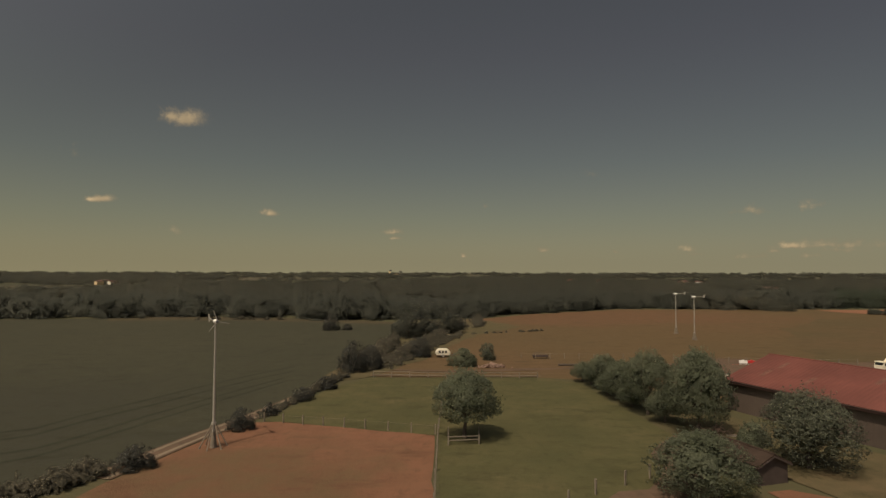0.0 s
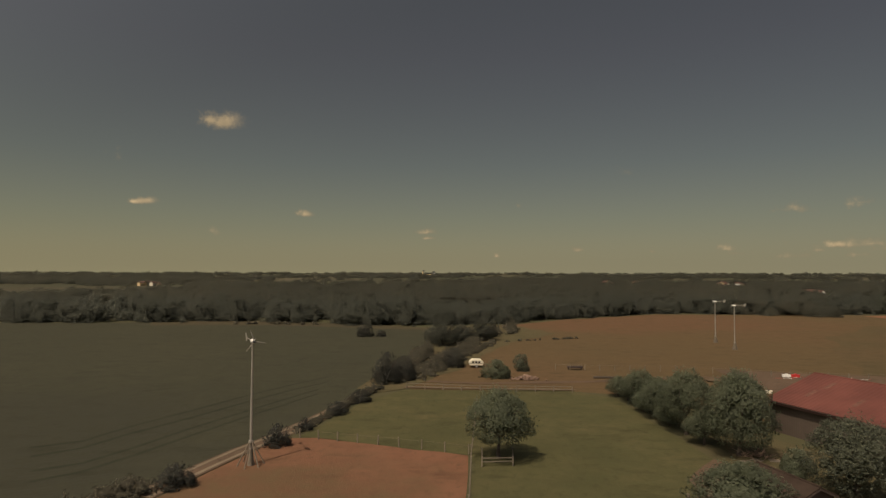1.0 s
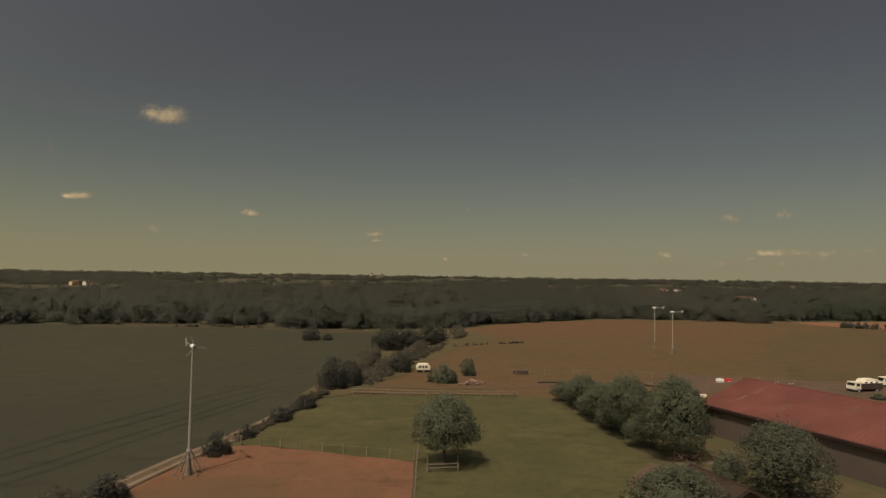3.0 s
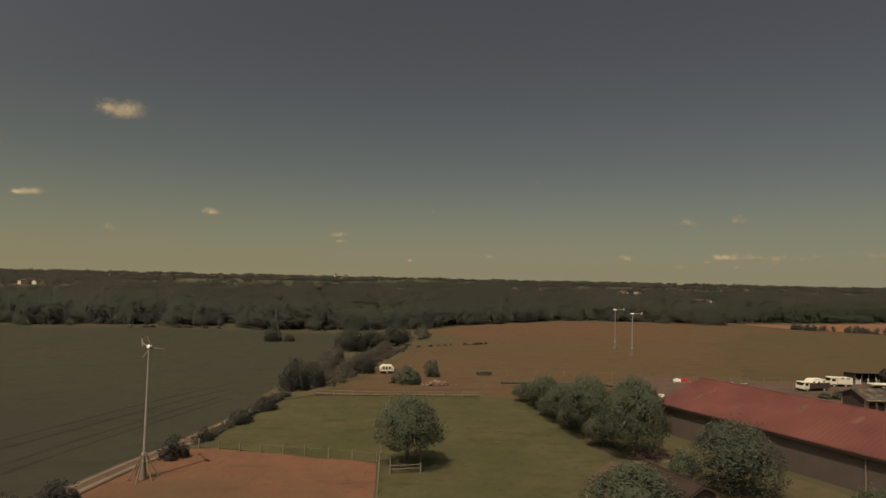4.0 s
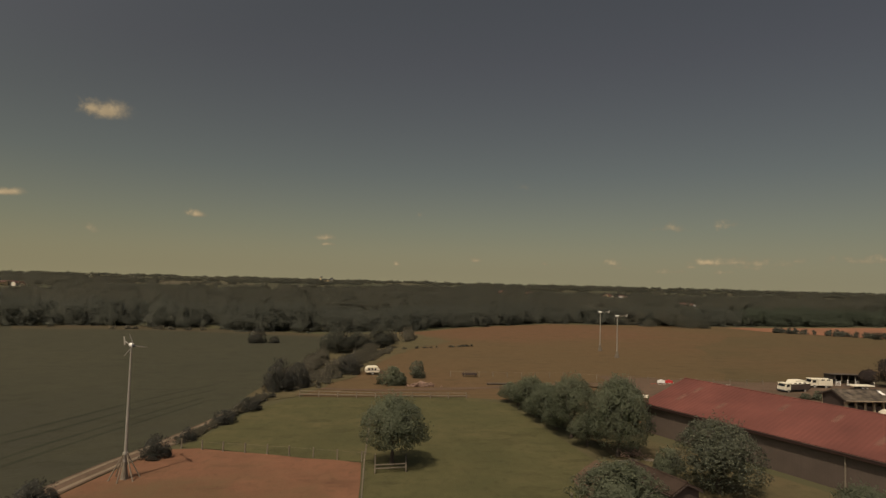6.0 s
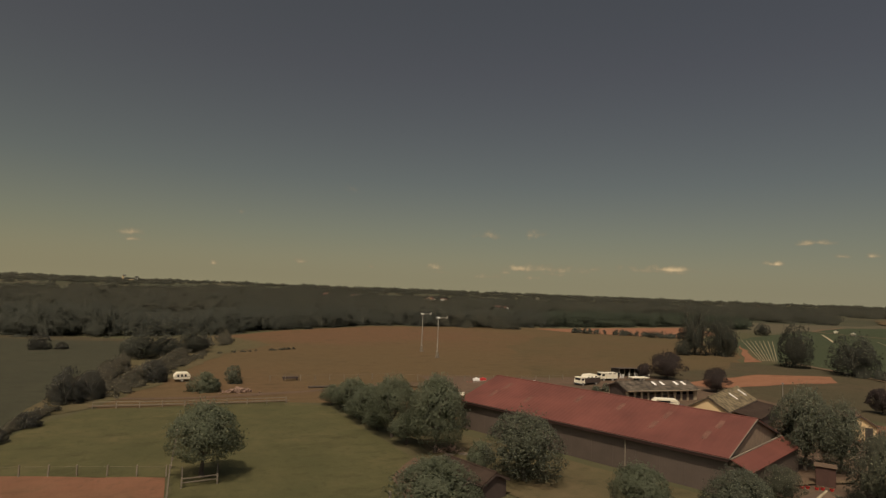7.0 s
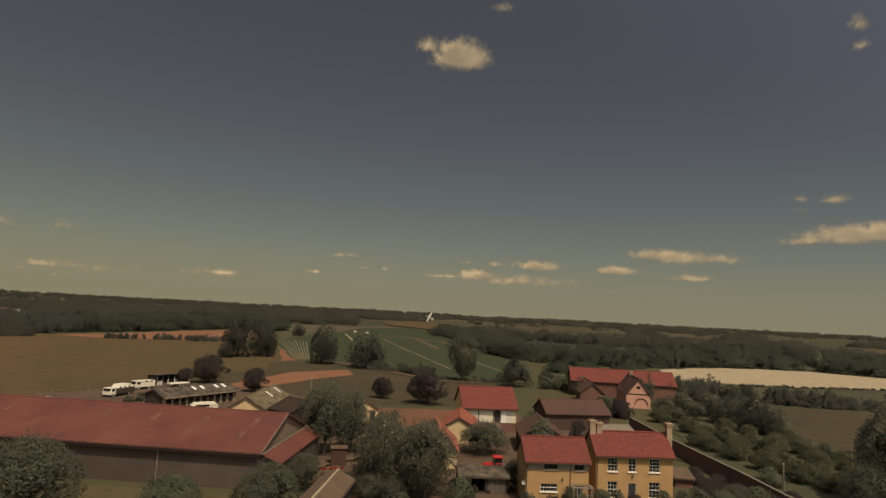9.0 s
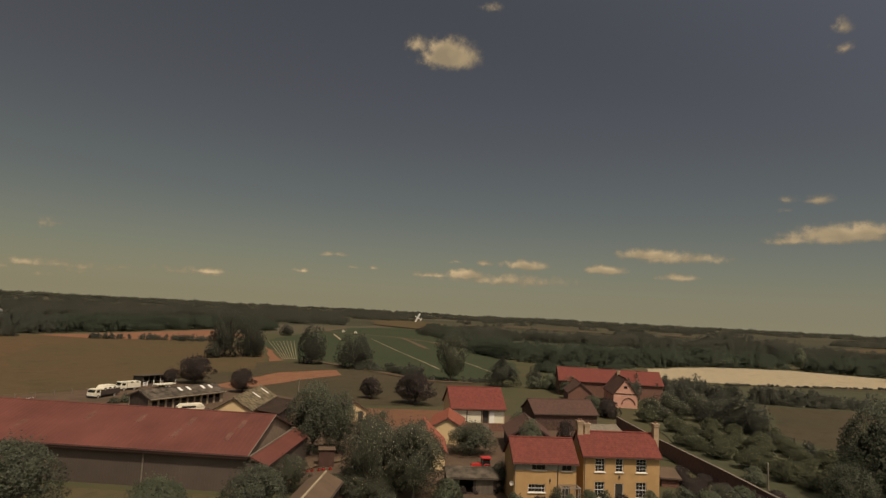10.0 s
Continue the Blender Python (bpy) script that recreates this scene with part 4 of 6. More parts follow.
# open fields among the far woods: bearing from and to, distance from and to
CLEARINGS = [(40, 65.5, 0, 700), (57, 69, 640, 1160), (97, 106, 630, 1130), (72, 83, 640, 1170), (86, 90.5, 700, 1300), (-43, -33.5, 520, 1150), (-33.5, -25.5, 600, 1000), (12, 15.5, 820, 1010), (22, 25.8, 820, 1010), (27.2, 31.8, 545, 690), (-12, 2, 1200, 1600)]
spots, sizes, per = [], [], []
while len(spots) < 9000:
    a, r = radians(pick.uniform(-58, 128)), 330 * (4500 / 330) ** pick.random()
    x, y = r * math.sin(a), r * math.cos(a)
    if r < 520 and 30 < math.degrees(a) < 104:
        continue
    clear = any(p < math.degrees(a) < q and b < r < e for p, q, b, e in CLEARINGS)
    open_land = noise.noise((x * 0.0035, y * 0.0035, 1.0)) < -0.3 if r < 800 else noise.noise((x * 0.0019, y * 0.0019, 1.0)) < -0.02
    # hedgerow trees stand on in the open land
    if clear or open_land and pick.random() > 0.06:
        continue
    spots.append((x, y))
    grow = 1.0 + r / 2600
    sizes.append((7.5 * grow * pick.uniform(0.8, 1.8), (8.6 if r < 800 else 7.4) * pick.uniform(0.7, 1.08)))
    per.append(44 if r < 700 else 22 if r < 1600 else 12)
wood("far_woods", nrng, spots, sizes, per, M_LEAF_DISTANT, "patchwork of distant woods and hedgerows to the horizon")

# hedgerow runs between fields
HEDGES = [
    ([(194, 262), (215, 246), (238, 226)], 46, 5, 1.9, 3.0), ([(222, 232), (240, 226), (262, 240)], 16, 5, 2.2, 3.4),
    ([(177, 107), (174.5, 92), (173, 79)], 30, 3, 2.1, 3.4), ([(166, 74), (172, 63), (178, 56)], 14, 3, 1.3, 1.6),
    ([(238, -8), (254, -32), (281, -67)], 60, 2, 1.2, 0.9), ([(162, 20), (174, 10), (186, -2)], 46, 12, 2.6, 6.0), ([(188, -14), (190, -24), (194, -36), (199, -52), (204, -66)], 70, 6, 2.6, 4.6),
    ([(140, -5), (132, -9.5), (119, -14.5), (106, -21)], 60, 2.0, 1.3, 2.2)]
for line, count, depth, r, h in HEDGES:
    spots = along(pick, line, count, depth)
    wood("hedgerow", nrng, spots, [(r * pick.uniform(0.7, 1.3), h * pick.uniform(0.7, 1.2)) for _ in spots], [110] * count, M_LEAF_HEDGE, "dark overgrown hedgerow")
# scrub along the ditch between crop and paddocks
for line, count, depth, r, h in [([(-19.5, 84), (-17, 94), (-15, 104)], 24, 2.5, 1.0, 1.5), ([(-15, 108), (-12, 124), (-9, 146)], 90, 12, 1.7, 3.0), ([(-7, 122), (-3, 138), (3, 165)], 90, 10, 1.7, 2.6),
                                  ([(12, 176), (22, 181), (34, 186)], 14, 3, 0.9, 0.8), ([(-92, 229), (-72, 230), (-52, 226)], 16, 2, 1.5, 1.5), ([(-33, 46), (-29, 54)], 26, 2.5, 1.1, 1.7)]:
    spots = along(pick, line, count, depth)
    wood("scrub", nrng, spots, [(r * pick.uniform(0.6, 1.3), h * pick.uniform(0.5, 1.2)) for _ in spots], [110] * count, M_LEAF_SCRUB, "tangled olive scrub along the ditch")

for line, count, depth, r, h in [([(-16, 106), (-12, 124), (-9, 146)], 60, 8, 1.4, 1.6), ([(-12, 108), (-8, 126), (-3, 146)], 70, 9, 1.3, 1.3), ([(-8, 112), (-4, 128), (2, 150), (8, 172)], 70, 9, 1.3, 1.4),
                                  ([(-5, 172), (6, 184), (16, 200)], 50, 22, 2.2, 3.2), ([(-21.5, 74), (-19.2, 83), (-16.8, 96)], 50, 1.2, 0.7, 0.7)]:
    spots = along(pick, line, count, depth)
    wood("scrub", nrng, spots, [(r * pick.uniform(0.6, 1.4), h * pick.uniform(0.4, 1.3)) for _ in spots], [105] * count, M_LEAF_SCRUB, "tangled brownish scrub and brambles along the ditch")

# ---------- trees, one by one ----------
tree_kind("oak", 11, "field_tree", 7.6, 3.9, 1.5, 0.2, 14000, M_LEAF, "broad green field tree with a rounded crown", lobes=90, taper=0.3)
tree_kind("oak2", 12, "field_tree", 7.6, 3.9, 0.9, 0.2, 14000, M_LEAF, "broad green field tree with an uneven crown", lobes=96, taper=0.35)
tree_kind("dark", 13, "broadleaf_tree", 9.0, 4.4, 0.0, 0.23, 11000, M_LEAF_DARK, "tall dark green broadleaf tree", lobes=100, taper=0.32)
tree_kind("loose", 14, "garden_tree", 8.0, 3.6, 0.6, 0.2, 9500, M_LEAF_PALE, "grey-green garden tree with an open crown", lobes=96, flowers=160)
tree_kind("copper", 15, "copper_beech", 6.4, 3.6, 0.5, 0.27, 8000, M_LEAF_COPPER_OR_SHADE, "dark purple copper beech with a domed crown", taper=0.3, lobes=30)
tree_kind("bush", 16, "bush", 2.6, 2.0, -0.8, 0.2, 3600, M_LEAF, "rounded green bush growing wild", "bush", lobes=22)
tree_kind("bushdark", 17, "bush", 2.8, 2.0, -0.8, 0.2, 3600, M_LEAF_DARK, "rounded dark green bush growing wild", "bush", lobes=22)
tree_kind("bush_copper_or_shade", 22, "bush", 2.8, 2.0, -0.8, 0.2, 3600, M_LEAF_COPPER_OR_SHADE, "garden shrub in copper leaf, some standing in for shaded foliage", "bush", lobes=22)
tree_kind("bramble", 23, "bush", 2.6, 2.0, -0.8, 0.2, 3600, M_LEAF_BRAMBLE, "greyish purple thorn bush growing wild", "bush", lobes=24)
tree_kind("apple", 18, "orchard_tree", 2.6, 2.1, 0.1, 0.22, 3200, M_LEAF_ORCHARD, "pale green orchard tree in grass", lobes=26, lift=0.9)
tree_kind("blossom", 19, "flowering_tree", 5.2, 2.2, 0.3, 0.2, 3600, M_LEAF, "tree with sprays of white blossom", lobes=22, flowers=420)
tree_kind("far", 21, "hedgerow_tree", 14.0, 6.0, -3.0, 0.52, 5600, M_LEAF_HEDGE, "large dark hedgerow tree", lobes=36)
tree_kind("willow", 24, "willow", 14.6, 4.9, 0.4, 0.4, 7000, M_LEAF_PALE, "tall grey-green willow with a wide drooping crown", lobes=46, taper=-0.25)
tree_kind("cone", 25, "conifer", 7.8, 4.2, -0.8, 0.3, 6000, M_LEAF_HEDGE, "broad conical dark conifer", lobes=40, taper=0.75)

plant("oak", 3.6, 65.8, 1.0, 1.0, 20, "broad green tree standing alone in the paddock")
ROW = "row of trees beside the paddock"
for key, x, y, s, tall in [("oak2", 25.0, 99.5, 0.55, 0.8), ("oak", 26.6, 93.0, 0.72, 1.0), ("oak2", 27.0, 85.0, 0.8, 0.92), ("oak", 27.6, 76.6, 0.86, 1.25), ("oak2", 30.2, 68.0, 1.04, 1.18), ("oak", 35.5, 78, 0.8, 1.2), ("oak", 25.6, 96.2, 0.45, 0.85), ("oak2", 26.0, 89.0, 0.5, 0.8), ("oak2", 27.0, 81.0, 0.55, 0.8), ("oak", 28.2, 72.5, 0.62, 0.8)]:
    plant(key, x, y, s, tall, None, "broad green tree in a row beside the paddock", ROW)
plant("dark", 35.0, 55.4, 1.02, 0.8, 40, "dark green tree beside the timber shed and barn")
plant("oak2", 21.6, 48.0, 1.1, 0.64, 80, "green tree in front of the timber shed")
plant("bush", 32.2, 61.0, 0.7, 0.9), plant("bush", 34.0, 63.0, 0.9, 1.0)
plant("oak", 38.8, 42.2, 0.75, 0.9, 10, "bushy tree in front of the barn")
plant("dark", 47.0, 38.5, 0.78, 0.72, 130, "bushy tree by the barn corner")
plant("loose", 55.5, 40.8, 0.62, 0.8, 30, "young tree beside the lean-to")
plant("bush", 43.0, 41.0, 0.6, 1.0), plant("bush", 41.5, 44.0, 0.5, 0.7)
plant("dark", 70.3, 48.6, 0.92, 1.2, 70, "tall dark tree in the yard")
plant("dark", 73.3, 46.2, 0.66, 1.45, 170, "tall dark tree in the yard")
plant("loose", 59.0, 33.0, 0.95, 1.08, 0, "grey-green tree beside the low building")
plant("loose", 66.0, 36.5, 0.9, 1.1, 200, "grey-green tree in the yard")
plant("oak2", 71.0, 38.5, 0.6, 1.2, 20, "green tree with spiky shoots in the yard")
plant("loose", 60.5, 28.3, 1.0, 1.0, 120, "leafy grey-green tree near the farmhouse")
plant("loose", 64.5, 30.5, 0.95, 1.0, 250, "leafy grey-green tree near the farmhouse")
plant("bush", 62.0, 25.0, 1.0, 0.9, 0, "garden shrub beside the outbuilding"), plant("bushdark", 57.5, 30.3, 0.8, 0.8, 0, "dark garden shrub beside the cabin")
plant("dark", 84.0, 30.3, 0.85, 0.62, 60, "low rounded tree behind the red tractor")
plant("blossom", 87.4, 22.6, 0.95, 1.1, 10)
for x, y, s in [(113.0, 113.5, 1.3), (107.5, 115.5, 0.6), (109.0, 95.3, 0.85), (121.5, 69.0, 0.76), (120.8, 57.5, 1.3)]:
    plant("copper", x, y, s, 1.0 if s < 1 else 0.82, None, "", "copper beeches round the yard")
for key, x, y, s, tall in [("far", 175, 163, 1.0, 1.35), ("far", 184, 158, 0.85, 1.3), ("far", 191, 164, 0.75, 1.0), ("far", 168, 162, 0.5, 0.8), ("far", 179.5, 127, 0.92, 1.12), ("far", 179, 109, 1.1, 0.8), ("far", 300, 262, 0.8, 0.8), ("far", 330, 255, 0.8, 0.7),
                           ("willow", 170, 69.2, 1.0, 1.0), ("cone", 169.5, 52.8, 1.1, 1.0), ("far", 196, 50, 0.45, 0.55), ("far", 206, 44, 0.4, 0.6), ("far", -6.5, 166, 0.72, 0.72), ("far", -1, 171, 0.66, 0.66), ("far", 5.5, 180, 0.72, 0.7), ("far", -9, 172, 0.6, 0.62),
                           ("far", 222, 234, 0.4, 0.6), ("far", 199, 258, 0.3, 0.45), ("far", 195, 262, 0.28, 0.4), ("far", 190, 6, 0.55, 0.7), ("far", 196, 0, 0.5, 0.7), ("far", 186, -4, 0.55, 0.65), ("far", 200, -9, 0.45, 0.7), ("far", 152, 3, 0.45, 0.75), ("far", 158, -4, 0.5, 0.7), ("far", 134.5, -8.5, 0.8, 0.68), ("far", 142, -2, 0.6, 0.62), ("far", 146, -12, 0.3, 0.5), ("far", 170, 3, 0.5, 0.7), ("far", 176, -6, 0.5, 0.6)]:
    plant(key, x, y, s, tall)
plant("bush", 5.6, 116.5, 1.6, 0.8, 0, "wide green bush by the caravan"), plant("bushdark", 11.4, 124.8, 0.95, 1.3, 0, "upright dark bush in the pasture")
for x, y, s, tall in [(-27.4, 56.0, 1.0, 0.85), (-22.0, 69.5, 0.85, 1.2), (-20.6, 76.5, 0.55, 1.2), (-18.5, 85.5, 0.9, 0.8), (-16.6, 93.5, 0.95, 0.85), (-14.5, 109.5, 1.4, 1.6), (-11.5, 113, 1.2, 1.5), (-2.5, 129, 1.3, 1.3), (-32, 189, 1.5, 1.2), (-27, 189, 0.9, 0.9)]:
    plant("bramble", x, y, s, tall * 0.92)
for x, y, s in [(125, 4, 1.1), (112, 2, 1.1), (105, -3, 1.15), (100, -7, 1.1), (113, -9, 1.2), (120, -2, 1.0), (127, -12, 1.1), (95, -11, 1.1), (104, -14, 1.1), (112, -4, 1.0), (107, -8, 0.9), (131, -2, 1.0), (96, -17, 1.15), (117, -13, 1.0), (108, -18, 1.1), (134, 10, 1.1), (109, 0, 0.9), (116, -6, 0.95), (121, -10, 0.9), (103, -9.5, 0.9), (99, -10, 0.8), (113, -14, 0.9), (128, -6, 0.9), (123, 1, 0.8), (92, -13.5, 0.9), (97.5, -14, 0.8)]:
    plant("apple", x, y, s, 1.0, None, "", "orchard trees")
plant("blossom", 90.5, -7.0, 0.75, 0.45, 50)
# Shrubs lying in shade; the shade is put into their leaf colour.
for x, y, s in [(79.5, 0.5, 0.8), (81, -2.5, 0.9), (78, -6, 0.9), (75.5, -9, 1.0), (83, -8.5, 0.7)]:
    plant("bush_copper_or_shade", x, y, s, 0.8, None, "shrub below the brick wall, coloured dark for shade")
plant("dark", 86.0, -20.5, 1.25, 1.15, 0, "large dark tree beside the orchard"), plant("dark", 93.0, -25.5, 1.3, 1.15, 90, "large dark tree beside the orchard"), plant("dark", 83.0, -16.0, 0.7, 0.9, 150, "dark tree beside the orchard"), plant("dark", 98.0, -21.0, 0.9, 0.9, 30, "dark tree beside the orchard")
# The blossom kind stands in for a bare white tree here.
plant("blossom", 376, -50, 1.7, 1.3, 0)
for x, y, s in [(64.8, 9.2, 0.5), (66.5, 7.0, 0.6), (69.0, 4.2, 0.55), (62.0, 13.4, 0.45), (74.5, -1.0, 0.9), (77, -4.5, 1.0), (60.0, 17.5, 0.5)]:
    plant("bush", x, y, s, 1.0, None, "garden shrub in front of the farmhouse")
for x, y, s in [(141.5, 9.9, 1.2), (147, 6.6, 1.4), (150.5, 0.8, 1.5), (146.5, -4.8, 1.3), (142, 3.5, 1.1), (136, 7, 0.9)]:
    plant("loose", x, y, s * 0.62, 0.72, None, "leafy tree between the orchard and the pink house")
# The dark leaf colour here imitates shade beside the farmhouse.
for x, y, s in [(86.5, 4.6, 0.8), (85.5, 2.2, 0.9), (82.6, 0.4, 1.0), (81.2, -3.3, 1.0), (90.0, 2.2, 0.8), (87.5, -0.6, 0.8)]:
    plant("bush_copper_or_shade", x, y, s * 0.85, 0.7, None, "shrub beside the farmhouse, coloured dark for shade")
plant("blossom", 93.5, -6.9, 0.7, 0.5, 20)
plant("loose", 77.0, -2.5, 0.7, 0.45, 20, "pale grey-green garden shrub")
# Tree added to hide the wing's end gable from the camera.
plant("dark", 68.9, 21.0, 0.34, 1.15, 15, "dark tree added to cover the farmhouse wing's gable")
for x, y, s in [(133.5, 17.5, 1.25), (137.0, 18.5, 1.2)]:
    plant("bush_copper_or_shade", x, y, s, 1.1, None, "dark purple-brown shrub before the pink house")
for x, y, s in [(56.6, 36.2, 0.5), (56.6, 33.2, 0.55), (57.6, 31.2, 0.5), (59.8, 35.8, 0.5), (61.5, 31.0, 0.6)]:
    plant("loose", x, y, s, 0.62, None, "grey-green undergrowth below the yard trees")


# ---------- buildings ----------
def wall_panel(L, H, thick, holes):
    """A wall in the xz plane from y = 0 to y = thick, with openings (x0, x1, z0, z1) cut through."""
    xs = sorted({0.0, L, *(v for h in holes for v in h[:2])})
    zs = sorted({0.0, H, *(v for h in holes for v in h[2:])})

    def solid(i, j):
        if not (0 <= i < len(xs) - 1 and 0 <= j < len(zs) - 1):
            return False
        x, z = (xs[i] + xs[i + 1]) / 2, (zs[j] + zs[j + 1]) / 2
        return not any(a < x < b and c < z < d for a, b, c, d in holes)

    bm = bmesh.new()

    def quad(*pts):
        bm.faces.new([bm.verts.new(p) for p in pts])

    for i in range(len(xs) - 1):
        for j in range(len(zs) - 1):
            if not solid(i, j):
                continue
            a, b, c, d = xs[i], xs[i + 1], zs[j], zs[j + 1]
            quad((a, 0, c), (b, 0, c), (b, 0, d), (a, 0, d))
            quad((b, thick, c), (a, thick, c), (a, thick, d), (b, thick, d))
            if not solid(i - 1, j):
                quad((a, thick, c), (a, 0, c), (a, 0, d), (a, thick, d))
            if not solid(i + 1, j):
                quad((b, 0, c), (b, thick, c), (b, thick, d), (b, 0, d))
            if not solid(i, j - 1):
                quad((a, thick, c), (b, thick, c), (b, 0, c), (a, 0, c))
            if not solid(i, j + 1):
                quad((a, 0, d), (b, 0, d), (b, thick, d), (a, thick, d))
    bmesh.ops.remove_doubles(bm, verts=bm.verts[:], dist=1e-4)
    return bm


def window(house, x0, x1, z0, z1, columns, rows, frame_mat=None, y=0.08, sill=True):
    """A glazed window: frame, pane, sill and single glazing bars."""
    fm = frame_mat or M_WHITE
    f, w = 0.05, x1 - x0
    win = part("window", boxes((x0, x0 + f, y, y + 0.08, z0, z1), (x1 - f, x1, y, y + 0.08, z0, z1), (x0 + f, x1 - f, y, y + 0.08, z0, z0 + f), (x0 + f, x1 - f, y, y + 0.08, z1 - f, z1)), fm, house, "painted window frame")
    part("pane", boxes((x0 + f, x1 - f, y + 0.04, y + 0.05, z0 + f, z1 - f)), M_GLASS, win, "dark window glass")
    for k in range(1, columns):
        x = x0 + w * k / columns
        part("glazing_bar", boxes((x - 0.008, x + 0.008, y + 0.01, y + 0.036, z0 + f, z1 - f)), fm, win)
    for k in range(1, rows):
        z = z0 + (z1 - z0) * k / rows
        t = 0.03 if rows % 2 == 0 and k == rows // 2 else 0.008
        part("glazing_bar", boxes((x0 + f, x1 - f, y + 0.005, y + 0.038, z - t, z + t)), fm, win)
    if sill:
        part("sill", soft_box(x0 - 0.1, x1 + 0.1, -0.12, y, z0 - 0.1, z0 - 0.004, 0.02, 1), fm, win, "pale window sill")
    return win


def roof_slope(W, eave, ridge, over, a, b, thick, front):
    """One roof slab from the eaves up to the ridge, from x = a to b."""
    g = (ridge - eave) / (W / 2)
    if front:
        out = [(-over, eave - over * g), (W / 2, ridge), (W / 2, ridge + thick), (-over, eave - over * g + thick)]
    else:
        out = [(W + over, eave - over * g), (W / 2, ridge), (W / 2, ridge + thick), (W + over, eave - over * g + thick)]
    return prism(out, a, b, "x")


def gabled(name, x, y, turn, L, W, eave, ridge, wall, roof, label, category, holes=(), gable_mat=None, over=0.3, verge=0.25, thick=0.14, ridge_mat=None, back=True, gable_holes=()):
    """A pitched-roof building with its ridge along local x; the front wall lies on local y = 0."""
    ob = thing(name, pose(x, y, 0, 0, 0, turn), label, category)
    t, gm = 0.25, gable_mat or wall
    part("front_wall", wall_panel(L, eave, t, list(holes)), wall, ob)
    bk = part("back_wall", wall_panel(L, eave, t, []), wall, ob)
    bk.location.y = W - t
    pent = [(t + 0.002, 0), (W - t - 0.002, 0), (W - t - 0.002, eave), (W / 2, ridge - 0.02), (t + 0.002, eave)]
    for a, b in ((0.003, t), (L - t, L - 0.003)):
        part("gable_wall", prism(pent, a, b, "x"), gm, ob)
    part("roof_slope", roof_slope(W, eave, ridge, over, -verge, L + verge, thick, True), roof, ob)
    part("roof_slope", roof_slope(W, eave, ridge, over, -verge, L + verge, thick, False), roof, ob)
    cap = bmesh.new()
    rod(cap, (-verge - 0.02, W / 2, ridge + thick - 0.02), (L + verge + 0.02, W / 2, ridge + thick - 0.02), 0.12, 0.12, 8)
    part("ridge_cap", cap, ridge_mat or roof, ob)
    g = (ridge - eave) / (W / 2)
    z = eave - over * g
    part("gutter", boxes((-verge, L + verge, -over - 0.12, -over - 0.004, z - 0.05, z + 0.02)), M_TIMBER, ob, "dark gutter along the eaves")
    for e in (-verge, L + verge):
        s = -0.03 if e < 0 else 0.0
        part("bargeboard", prism([(-over, z - 0.14), (-over, z), (W / 2, ridge), (W + over, z), (W + over, z - 0.14), (W / 2, ridge - 0.16)], e + s, e + s + 0.03, "x"), M_TIMBER, ob)
    return ob


def chimney(house, x, y, w, d, z0, z1, pots=2):
    """A brick stack with a corbelled head and clay pots."""
    st = part("chimney", boxes((x, x + w, y, y + d, z0, z1), (x - 0.06, x + w + 0.06, y - 0.06, y + d + 0.06, z1 - 0.35, z1 - 0.2), (x - 0.1, x + w + 0.1, y - 0.1, y + d + 0.1, z1 - 0.15, z1 + 0.002)), M_CHIMNEY, house, "pale yellow brick chimney stack")
    for k in range(pots):
        b = lathe([(0.13, z1), (0.15, z1 + 0.05), (0.11, z1 + 0.09), (0.1, z1 + 0.2), (0.13, z1 + 0.23)], 10)
        bmesh.ops.translate(b, verts=b.verts[:], vec=(x + w * (k + 0.5) / pots, y + d / 2, 0))
        part("chimney_pot", b, M_BRICK, st)
    return st


# great barn
HT, BT = math.degrees(HOUSE_TURN), math.degrees(BARN_TURN)
barn = gabled("riding_barn", 39.4, 79.5, BT, 37.3, 16.4, 4.1, 6.8, M_BARN_WALL, M_BARN_ROOF, "long barn with a faded red sheet roof and dark brown walls", "barn", gable_mat=M_GABLE, over=0.5, verge=0.3, thick=0.1)
g = (6.8 - 4.1) / 8.2
for k in range(6):
    for row, f in ((0, 0.36), (1, 0.68)):
        if (k, row) in ((1, 1), (2, 0), (3, 0)):
            continue
        x = 3.2 + 6.1 * k + (0.5 if row else 0.0)
        y0, y1 = 8.2 * f - 0.9, 8.2 * f + 0.9
        part("rooflight", prism([(y0, 4.1 + y0 * g + 0.104), (y1, 4.1 + y1 * g + 0.104), (y1, 4.1 + y1 * g + 0.112), (y0, 4.1 + y0 * g + 0.112)], x, x + 0.6, "x"), M_SKYLIGHT, barn, "faded translucent rooflight sheet")
for k in range(13):
    x = 1.5 + 2.85 * k
    part("cladding_strip", boxes((x, x + 0.08, -0.03, -0.003, 0.1, 3.9)), M_BARN_WALL, barn)
part("eaves_fascia", boxes((-0.28, 37.58, -0.56, -0.51, 3.62, 3.93)), M_FASCIA, barn, "dark red eaves trim")
part("downpipe", rod(bmesh.new(), (26.0, -0.16, 0.0), (26.0, -0.16, 3.95), 0.09, 0.09, 8), M_POST, barn, "pale downpipe")
part("lean_to_roof", prism([(37.62, 3.83), (39.8, 2.95), (39.8, 3.05), (37.62, 3.95)], -0.3, 16.6, "y"), M_BARN_ROOF, barn, "red sheet lean-to roof against the gable")
part("lean_to_wall", boxes((39.4, 39.55, 0.02, 16.4, 0, 3.05)), M_BARN_WALL, barn)
part("lean_to_wall", boxes((37.32, 39.4, 0.02, 0.17, 0, 3.1)), M_BARN_WALL, barn)
